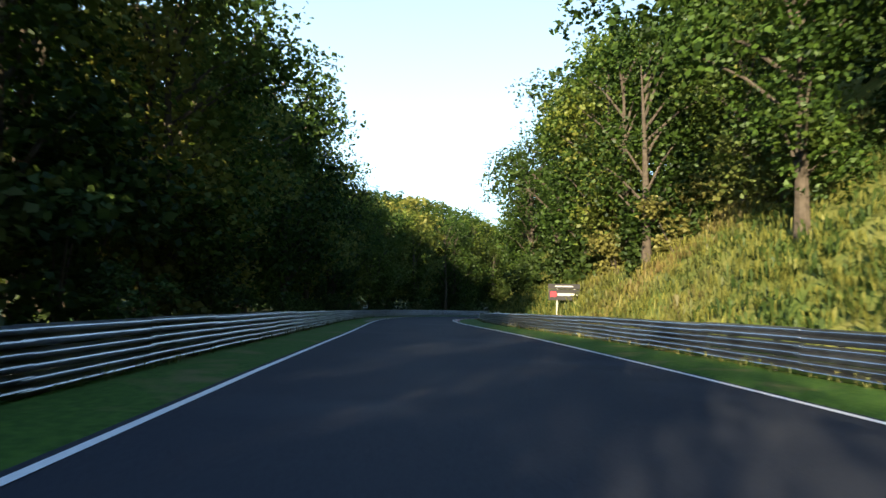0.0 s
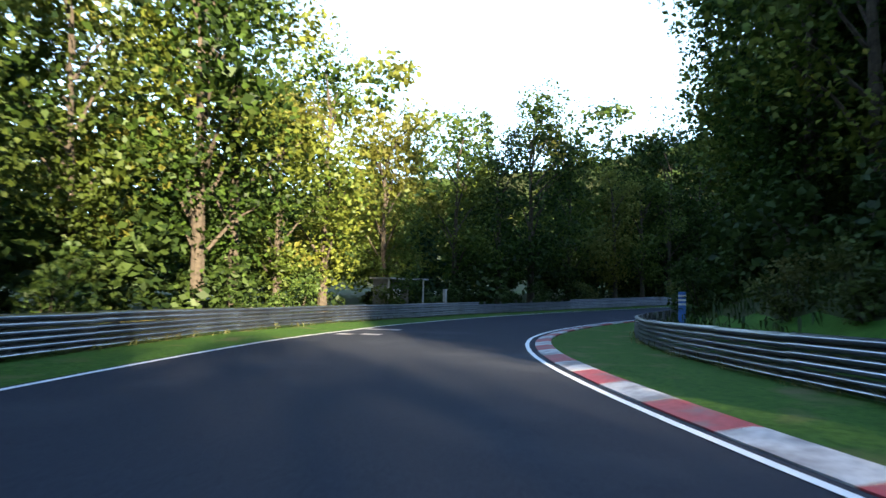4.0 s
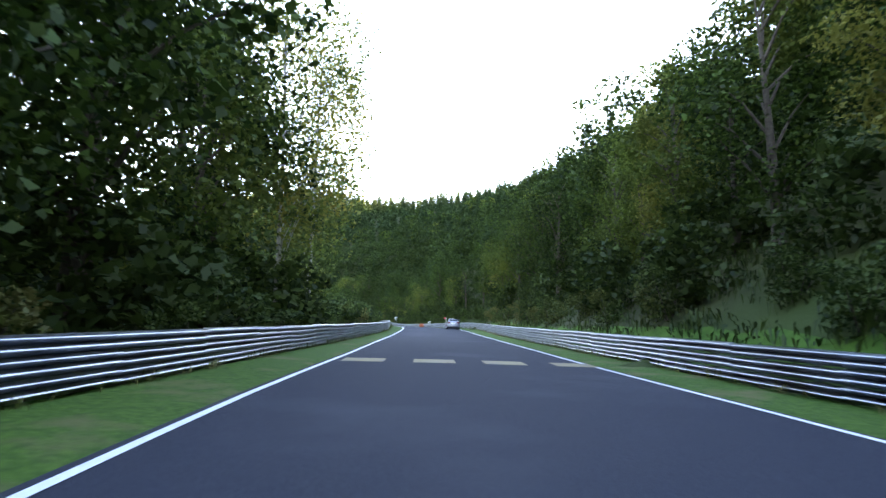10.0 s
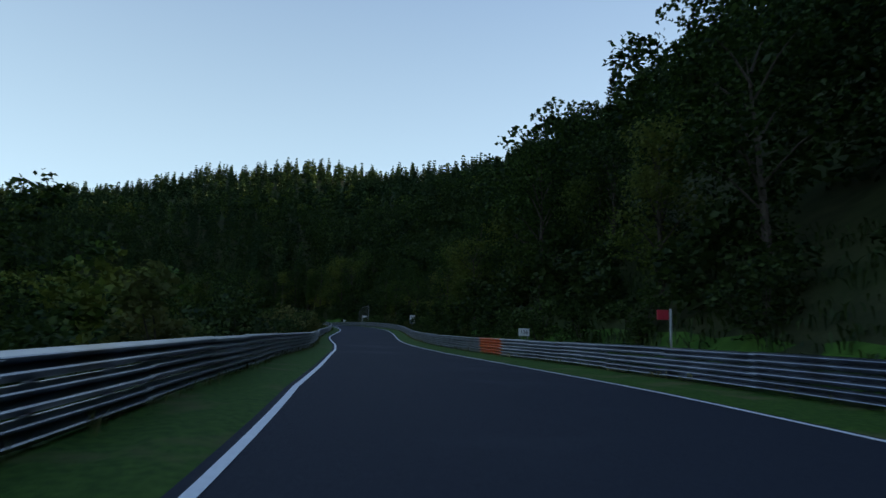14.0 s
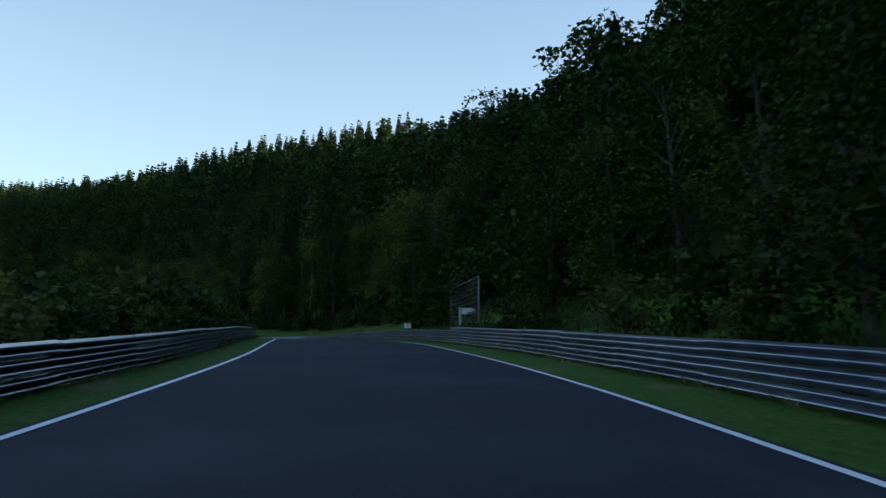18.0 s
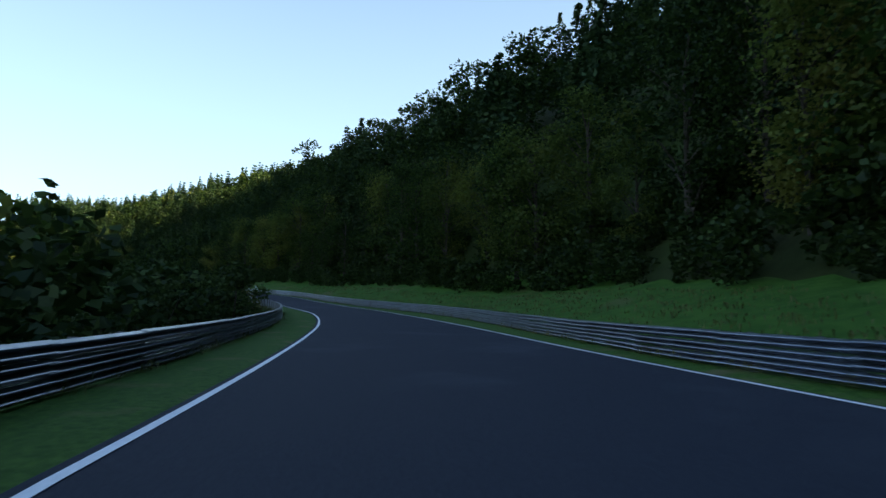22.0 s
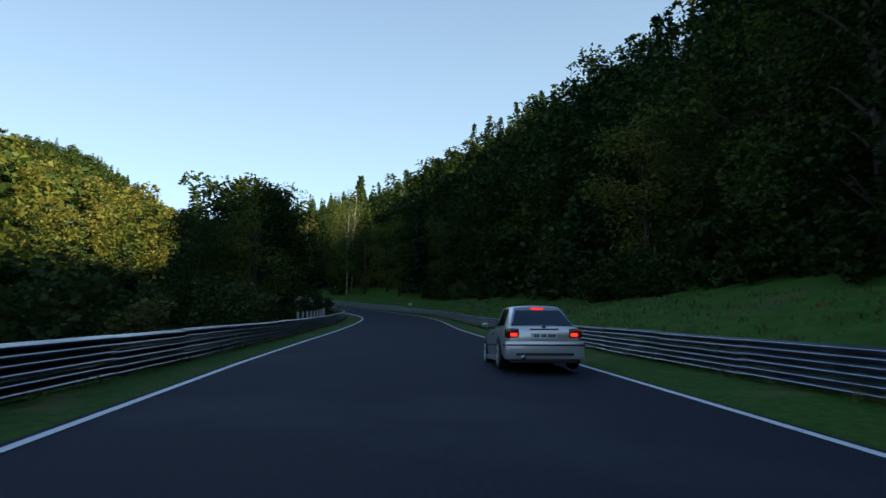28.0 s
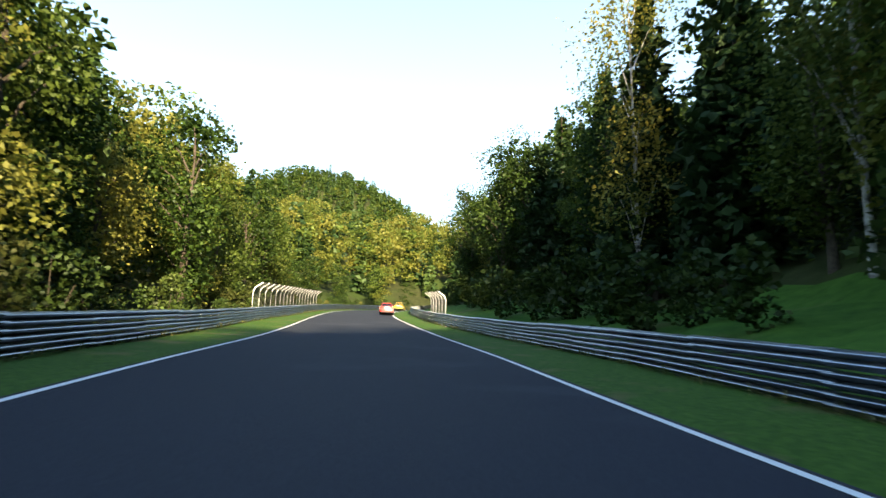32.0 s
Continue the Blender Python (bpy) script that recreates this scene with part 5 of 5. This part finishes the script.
# concrete fence posts with wire
def fence_row(side, s0, s1, gap, out, h0):
    for s in np.arange(s0, s1, gap):
        thing = stand("fence_post", float(s), side * (rail_at(side, s) + 0.8 + out), "weathered concrete fence post behind the guard rail", "fence post", "fence posts")
        part("shaft", slab(-0.07, 0.07, -0.07, 0.07, -0.5, h0, 0.015), M_STONE, thing)
    ss = np.arange(s0, s1, 1.0)
    fence = new("wire_fence")
    x, y = spot(s0, side * (rail_at(side, s0) + 0.8 + out))
    origin = Vector((float(x), float(y), float(ground_z(s0, side * (rail_at(side, s0) + 0.8 + out)))))
    fence.matrix_basis = Matrix.Translation(origin)
    tagged(fence, "thin grey wire mesh strung along concrete posts", "fence")
    for k in range(7):
        pts = []
        for s in ss:
            d = side * (rail_at(side, s) + 0.72 + out)
            x, y = spot(s, d)
            pts.append(Vector((float(x), float(y), float(ground_z(s, d)) + 0.2 + k * (h0 - 0.3) / 6)) - origin)
        part("wire", tube(bmesh.new(), pts, [0.006] * len(pts), 4), M_MESHWIRE, fence)


fence_row(-1, *FENCE)


# debris fences with bent tops
def debris_fence(s0, s1, side, out, h0):
    x, y = spot(s0, side * (rail_at(side, s0) + out))
    thing = new("debris_fence")
    origin = Vector((float(x), float(y), float(road_z(s0))))
    thing.matrix_basis = Matrix.Translation(origin)
    tagged(thing, "tall pale debris fence with posts bent over at the top", "fence")
    n = max(2, int(abs(s1 - s0) / 2.5))
    tops = []
    for k in range(n + 1):
        s = s0 + (s1 - s0) * k / n
        d = side * (rail_at(side, s) + out)

        def at(o, h):
            x, y = spot(s, d - side * o)
            return Vector((float(x), float(y), float(road_z(s)) + h)) - origin
        pts = [at(0, -0.3), at(0, h0 * 0.72), at(0.15, h0 * 0.85), at(0.75, h0)]
        part("post", tube(bmesh.new(), pts, [0.06] * 4, 8), M_SIGNWHITE, thing, smooth=True)
        tops.append(pts)
    for k in range(n):
        a, b = tops[k], tops[k + 1]
        bm = bmesh.new()
        for q in range(13):
            u = q / 12
            for i, j in ((1, 2), (2, 3)):
                if q < 5:
                    p, r = a[i].lerp(a[j], q / 5), b[i].lerp(b[j], q / 5)
                    tube(bm, [p, r], [0.009, 0.009], 4)
            p, r = a[0].lerp(a[1], u), b[0].lerp(b[1], u)
            tube(bm, [p, r], [0.009, 0.009], 4)
        for q in range(1, 14):
            u = q / 14
            tube(bm, [a[0].lerp(b[0], u), a[1].lerp(b[1], u), a[2].lerp(b[2], u), a[3].lerp(b[3], u)], [0.009] * 4, 4)
        part("net", bm, M_MESHWIRE, thing)
    return thing


for line in DEBRIS_FENCES:
    debris_fence(*line)


# ---- cars ----
def glossy(name, colour, metal=0.6, rough=0.28):
    m = surface(name, tuple(c * 0.94 for c in colour), colour, grain=2, rough=rough, metal=metal, spec=0.5)
    m.node_tree.nodes["Principled BSDF"].inputs["Coat Weight"].default_value = 0.7
    m.node_tree.nodes["Principled BSDF"].inputs["Coat Roughness"].default_value = 0.08
    return m


M_TYRE = paint("tyre_rubber", (0.018, 0.018, 0.019), 0.85)
M_RIM = paint("alloy_rim", (0.5, 0.51, 0.53), 0.3, 0.8)
M_GLASS = paint("tinted_glass", (0.012, 0.015, 0.018), 0.04)
M_TRIM = paint("black_trim", (0.02, 0.02, 0.021), 0.55)
M_CHROME = paint("chrome", (0.6, 0.6, 0.62), 0.15, 1.0)
M_LAMP = paint("tail_lamp", (0.11, 0.008, 0.008), 0.15)
M_AMBER = paint("amber_lens", (0.5, 0.17, 0.02), 0.2)
M_LAMP_CLEAR = paint("clear_lamp", (0.4, 0.36, 0.34), 0.15)
M_LIT = bpy.data.materials.new("lit_brake_lamp")
M_LIT.use_nodes = True
M_LIT.node_tree.nodes["Principled BSDF"].inputs["Base Color"].default_value = (0.5, 0.01, 0.01, 1)
M_LIT.node_tree.nodes["Principled BSDF"].inputs["Emission Color"].default_value = (1, 0.03, 0.015, 1)
M_LIT.node_tree.nodes["Principled BSDF"].inputs["Emission Strength"].default_value = 0.9
M_PLATE = paint("number_plate", (0.8, 0.8, 0.78), 0.4)


def loft(rings, closed_ends=True):
    bm = bmesh.new()
    made = [[bm.verts.new(p) for p in ring] for ring in rings]
    for a, b in zip(made, made[1:]):
        n = len(a)
        for k in range(n):
            bm.faces.new((a[k], a[(k + 1) % n], b[(k + 1) % n], b[k]))
    if closed_ends:
        bm.faces.new(made[0][::-1])
        bm.faces.new(made[-1])
    bmesh.ops.recalc_face_normals(bm, faces=bm.faces)
    return bm


def pane(corners, out, inset=0.06, thick=0.012):
    """A glass panel lying on the quad of corners, drawn in from its edges and proud of it."""
    c = [Vector(p) for p in corners]
    mid_ = sum(c, Vector()) / len(c)
    n = Vector(out).normalized()
    inner = [p + (mid_ - p).normalized() * inset for p in c]
    bm = bmesh.new()
    lo = [bm.verts.new(p - n * 0.01) for p in inner]
    hi = [bm.verts.new(p + n * thick) for p in inner]
    bm.faces.new(hi)
    bm.faces.new(lo[::-1])
    k = len(c)
    for i in range(k):
        bm.faces.new((lo[i], lo[(i + 1) % k], hi[(i + 1) % k], hi[i]))
    bmesh.ops.recalc_face_normals(bm, faces=bm.faces)
    return bm


def wheel(thing, x, y, r=0.325, w=0.2):
    side = 1 if x > 0 else -1
    prof = [(r * 0.66, -w / 2), (r * 0.9, -w / 2 - 0.005), (r, -w / 2 + 0.04), (r, w / 2 - 0.04), (r * 0.9, w / 2 + 0.005), (r * 0.66, w / 2)]
    rings = [[(o, math.cos(a) * q, math.sin(a) * q) for q, o in prof] for a in np.linspace(0, math.tau, 25)]
    hub = new("wheel")
    hub.parent = thing
    hub.matrix_basis = Matrix.Translation((x, y, r))
    bm = loft(rings, False)
    bmesh.ops.remove_doubles(bm, verts=bm.verts, dist=0.0005)
    part("tyre", bm, M_TYRE, hub, smooth=True)
    bm = bmesh.new()
    o = side * (w / 2 - 0.03)
    bmesh.ops.create_cone(bm, cap_ends=True, segments=20, radius1=r * 0.2, radius2=r * 0.15, depth=0.05, matrix=Matrix.Translation((o, 0, 0)) @ Matrix.Rotation(math.pi / 2 * side, 4, "Y"))
    for k in range(8):
        a = k * math.tau / 8
        tube(bm, [(o, math.cos(a) * r * 0.15, math.sin(a) * r * 0.15), (o + side * 0.015, math.cos(a) * r * 0.64, math.sin(a) * r * 0.64)], [0.028, 0.02], 5)
    ring = [(o + side * 0.02, math.cos(a) * r * 0.655, math.sin(a) * r * 0.655) for a in np.linspace(0, math.tau, 22)]
    tube(bm, ring, [0.018] * 22, 5)
    part("rim", bm, M_RIM, hub, smooth=True)
    bm = bmesh.new()
    bmesh.ops.create_cone(bm, cap_ends=True, segments=20, radius1=r * 0.62, radius2=r * 0.62, depth=w * 0.5, matrix=Matrix.Rotation(math.pi / 2, 4, "Y"))
    part("brake_drum", bm, M_TRIM, hub)


def car(name, s, d, turn, paintwork, label, kind):
    """A car with lofted body, greenhouse, panes, wheels, lamps and bumpers; kind: hatch or saloon."""
    thing = stand(name, s, d, label, "car", turn=turn)
    x, y = spot(s, d)
    thing.matrix_basis = pose(float(x), float(y), float(road_z(s)) + 0.012, 0, 0, math.degrees(float(np.interp(s, fs, th))) + turn)
    hl, W2 = (2.1, 0.85) if kind == "hatch" else (2.17, 0.85)
    # length stations: y, half width, underside, top
    if kind == "hatch":
        st = [(-hl, 0.70, 0.42, 0.80), (-hl + 0.05, 0.78, 0.30, 0.90), (-hl + 0.25, 0.82, 0.24, 0.93), (-1.5, 0.85, 0.22, 0.93), (-0.7, 0.85, 0.19, 0.92), (0.2, 0.85, 0.19, 0.91), (0.9, 0.85, 0.19, 0.90), (1.35, 0.84, 0.2, 0.82), (1.75, 0.82, 0.22, 0.75), (hl - 0.1, 0.76, 0.25, 0.68), (hl, 0.68, 0.34, 0.58)]
        base = [(-0.70, -1.92), (-0.73, -1.3), (-0.75, -0.4), (-0.74, 0.45), (-0.68, 0.98)]
        roof = [(-0.52, -1.35), (-0.56, -1.05), (-0.585, -0.5), (-0.58, -0.05), (-0.545, 0.12)]
        zb, zr = 0.9, (1.33, 1.37, 1.385, 1.375, 1.345)
    else:
        st = [(-hl, 0.72, 0.42, 0.90), (-hl + 0.05, 0.80, 0.28, 1.0), (-hl + 0.3, 0.83, 0.23, 1.0), (-1.55, 0.86, 0.2, 0.99), (-0.7, 0.86, 0.17, 0.94), (0.2, 0.86, 0.17, 0.92), (0.9, 0.86, 0.17, 0.9), (1.35, 0.85, 0.18, 0.84), (1.8, 0.83, 0.2, 0.76), (hl - 0.1, 0.77, 0.22, 0.68), (hl, 0.68, 0.3, 0.56)]
        base = [(-0.68, -1.45), (-0.72, -1.05), (-0.76, -0.4), (-0.75, 0.45), (-0.68, 1.0)]
        roof = [(-0.5, -0.95), (-0.54, -0.75), (-0.585, -0.35), (-0.58, 0.0), (-0.545, 0.16)]
        zb, zr = 0.92, (1.34, 1.385, 1.41, 1.4, 1.37)
    rings = []
    for y, w, lo, hi in st:
        right = [(0, lo), (w * 0.8, lo), (w * 0.97, lo + 0.07), (w, lo + 0.2), (w, (lo + hi) / 2 + 0.03), (w * 0.985, hi - 0.13), (w * 0.94, hi - 0.03), (w * 0.8, hi), (0, hi + 0.015)]
        rings.append([(x, y, z) for x, z in right] + [(-x, y, z) for x, z in right[-2:0:-1]])
    part("body", loft(rings), paintwork, thing, smooth=50)
    gr = []
    for (bx, by), (rx, ry), z in zip(base, roof, zr):
        half_ring = [(bx, by, zb - 0.03), (rx, ry, z - 0.045), (rx * 0.97, ry, z - 0.022), (rx * 0.9, ry, z - 0.005), (rx * 0.72, ry, z + 0.01), (rx * 0.38, ry, z + 0.019)]
        gr.append(half_ring + [(0, ry, z + 0.022)] + [(-x, y, q) for x, y, q in half_ring[::-1]])
    part("cabin", loft(gr), paintwork, thing, smooth=42)

    def P(k, u, side=-1):
        (bx, by), (rx, ry), z = base[k], roof[k], zr[k]
        return (-side * (bx + (rx - bx) * u), by + (ry - by) * u, zb + (z - 0.03 - zb) * u)
    for side in (-1, 1):
        for k, nm in ((1, "rear_side_window"), (2, "rear_side_window"), (3, "front_side_window")) if kind == "saloon" else ((1, "rear_side_window"), (2, "front_side_window")):
            k2 = k + 1 if kind == "saloon" or k == 1 else 4
            part(nm, pane([P(k, 0.06, side), P(k2, 0.06, side), P(k2, 0.97, side), P(k, 0.97, side)], (side, 0, 0.35), 0.035), M_GLASS, thing)
        mirror = part("mirror", slab(side * 0.93 - 0.085, side * 0.93 + 0.085, 0.60, 0.72, 0.93, 1.04, 0.04), M_TRIM if kind == "saloon" else paintwork, thing, smooth=50)
        part("mirror_arm", slab(side * 0.78 - 0.09, side * 0.78 + 0.09, 0.64, 0.70, 0.91, 0.95, 0.012), M_TRIM, mirror)
        part("mirror_glass", slab(side * 0.93 - 0.065, side * 0.93 + 0.065, 0.594, 0.602, 0.95, 1.02, 0.003), M_CHROME, mirror)
        part("window_trim", slab(side * 0.762 - 0.012, side * 0.762 + 0.012, -1.25, 0.6, zb - 0.012, zb + 0.012, 0.004), M_TRIM, thing)
        part("door_handle", slab(side * 0.865 - 0.02, side * 0.865 + 0.02, -0.55, -0.38, 0.76, 0.79, 0.008), M_TRIM, thing)
        part("sill", slab(side * 0.83 - 0.04, side * 0.83 + 0.04, -1.0, 1.0, 0.17, 0.27, 0.02), paintwork, thing)
        part("rub_strip", slab(side * 0.862 - 0.012, side * 0.862 + 0.012, -1.0, 1.0, 0.5, 0.54, 0.006), M_TRIM if kind == "hatch" else M_CHROME, thing)
        lamp = M_LIT if kind == "hatch" else M_LAMP
        if kind == "hatch":
            unit = part("tail_lamp", slab(side * 0.655 - 0.145, side * 0.655 + 0.145, -hl - 0.012, -hl + 0.22, 0.66, 0.86, 0.045), M_LAMP, thing, "dark red tail lamp with a glowing cell", smooth=50)
            part("indicator", slab(side * 0.74 - 0.05, side * 0.74 + 0.05, -hl - 0.016, -hl + 0.1, 0.79, 0.845, 0.018), M_AMBER, unit, "amber indicator lens")
            part("lit_cell", slab(side * 0.63 - 0.075, side * 0.63 + 0.075, -hl - 0.02, -hl + 0.02, 0.69, 0.77, 0.025), M_LIT, unit, "glowing red brake lamp cell")
        else:
            unit = part("tail_lamp", slab(side * 0.62 - 0.19, side * 0.62 + 0.18, -hl - 0.014, -hl + 0.12, 0.7, 0.93, 0.06), lamp, thing, "dark red tail lamp", smooth=50)
            part("reversing_lens", slab(side * 0.5 - 0.055, side * 0.5 + 0.055, -hl - 0.018, -hl + 0.04, 0.74, 0.8, 0.02), M_LAMP_CLEAR, unit, "pale reversing lamp lens")
            part("side_lens", slab(side * 0.77 - 0.055, side * 0.77 + 0.055, -hl + 0.0, -hl + 0.27, 0.735, 0.92, 0.05), M_LAMP, unit, smooth=50)
            part("side_skirt", slab(side * 0.85 - 0.03, side * 0.85 + 0.03, -0.95, 0.95, 0.14, 0.23, 0.02), M_RIM, thing, "pale side skirt")
        part("headlamp", slab(side * 0.56 - 0.16, side * 0.56 + 0.16, hl - 0.12, hl + 0.005, 0.52, 0.64, 0.02), M_LAMP_CLEAR, thing)
        for wy in (-1.3, 1.3):
            bm = bmesh.new()
            bmesh.ops.create_cone(bm, cap_ends=True, segments=24, radius1=0.37, radius2=0.36, depth=0.03, matrix=Matrix.Translation((side * (W2 - 0.005), wy, 0.34)) @ Matrix.Rotation(math.pi / 2, 4, "Y"))
            bmesh.ops.bisect_plane(bm, geom=bm.verts[:] + bm.edges[:] + bm.faces[:], plane_co=(0, 0, 0.18), plane_no=(0, 0, 1), clear_inner=True)
            part("wheel_arch", bm, M_TRIM, thing)
            wheel(thing, side * (W2 - 0.075), wy)
    r0, r1 = P(0, 0.06, -1), P(0, 0.94, -1)
    part("rear_window", pane([r0, (-r0[0], r0[1], r0[2]), (-r1[0], r1[1], r1[2]), r1], (0, -0.7, 0.7), 0.05), M_GLASS, thing)
    f0, f1 = P(4, 0.06, -1), P(4, 0.94, -1)
    part("windscreen", pane([f0, (-f0[0], f0[1], f0[2]), (-f1[0], f1[1], f1[2]), f1], (0, 0.7, 0.7), 0.05), M_GLASS, thing)
    bump = part("rear_bumper", slab(-0.83, 0.83, -hl - 0.09, -hl + 0.3, 0.22, 0.6, 0.07), paintwork, thing, smooth=50)
    part("bumper_strip", slab(-0.838, 0.838, -hl - 0.1, -hl + 0.25, 0.5, 0.535, 0.012), M_TRIM, bump)
    part("lower_grille", slab(-0.6, 0.6, -hl - 0.096, -hl + 0.1, 0.30, 0.36, 0.012), M_TRIM, bump)
    part("front_bumper", slab(-0.8, 0.8, hl - 0.25, hl + 0.08, 0.24, 0.5, 0.06), paintwork, thing)
    part("rear_valance", slab(-0.7, 0.7, -hl - 0.04, -hl + 0.2, 0.15, 0.27, 0.03), M_TRIM, thing)
    plate = part("number_plate", slab(-0.27, 0.27, -hl - 0.03, -hl + 0.02, 0.645, 0.765, 0.006), M_PLATE, thing, "pale number plate with dark bars")
    for x0, x1 in ((-0.21, -0.17), (-0.155, -0.115), (-0.06, -0.02), (-0.005, 0.035), (0.08, 0.12), (0.135, 0.175), (0.19, 0.23)):
        part("text_bar", slab(x0, x1, -hl - 0.035, -hl - 0.028, 0.68, 0.74, 0.002), M_TRIM, plate)
    bm = tube(bmesh.new(), [(-0.45, -hl + 0.1, 0.27), (-0.45, -hl - 0.1, 0.27)], [0.045, 0.05], 12)
    part("exhaust", bm, M_CHROME, thing, smooth=True)
    if kind == "saloon":
        wing = part("rear_wing", slab(-0.76, 0.76, -hl - 0.04, -hl + 0.24, 1.2, 1.24, 0.018), paintwork, thing, smooth=50)
        part("wing_lip", slab(-0.76, 0.76, -hl - 0.06, -hl - 0.03, 1.225, 1.265, 0.008), M_TRIM, wing)
        for side in (-1, 1):
            part("wing_support", loft([[(side * 0.72, -hl + 0.05, 0.97), (side * 0.72, -hl + 0.42, 0.97), (side * 0.66, -hl + 0.42, 0.97), (side * 0.66, -hl + 0.05, 0.97)], [(side * 0.74, -hl + 0.02, 1.215), (side * 0.74, -hl + 0.24, 1.215), (side * 0.69, -hl + 0.24, 1.215), (side * 0.69, -hl + 0.02, 1.215)]]), paintwork, wing)
    else:
        part("high_brake_lamp", slab(-0.14, 0.14, -1.36, -1.33, 1.3, 1.325, 0.004), M_LIT, thing, "glowing red high brake lamp")
        part("boot_handle", slab(-0.3, 0.3, -hl - 0.02, -hl + 0.04, 0.835, 0.865, 0.008), M_CHROME, thing)
        bm = bmesh.new()
        bmesh.ops.create_cone(bm, cap_ends=True, segments=16, radius1=0.045, radius2=0.04, depth=0.02)
        part("badge", bm, M_TRIM, thing, "round dark badge", pose(0, -hl - 0.005, 0.885, 90, 0, 0))
    return thing


car("grey_saloon", *SALOON, glossy("grey_car_paint", (0.19, 0.215, 0.27), 0.7), "dark silver-grey saloon car with tall rear wing and alloy wheels", "saloon")
car("silver_hatchback", *HATCH, glossy("silver_car_paint", (0.54, 0.56, 0.58)), "silver hatchback car with its red brake lamps lit", "hatch")
car("red_hatchback", *RED_CAR, glossy("red_car_paint", (0.55, 0.02, 0.02), 0.1), "bright red car far down the track", "hatch")
car("yellow_hatchback", *YELLOW_CAR, glossy("yellow_car_paint", (0.6, 0.5, 0.04), 0.1), "yellow car far down the track", "hatch")
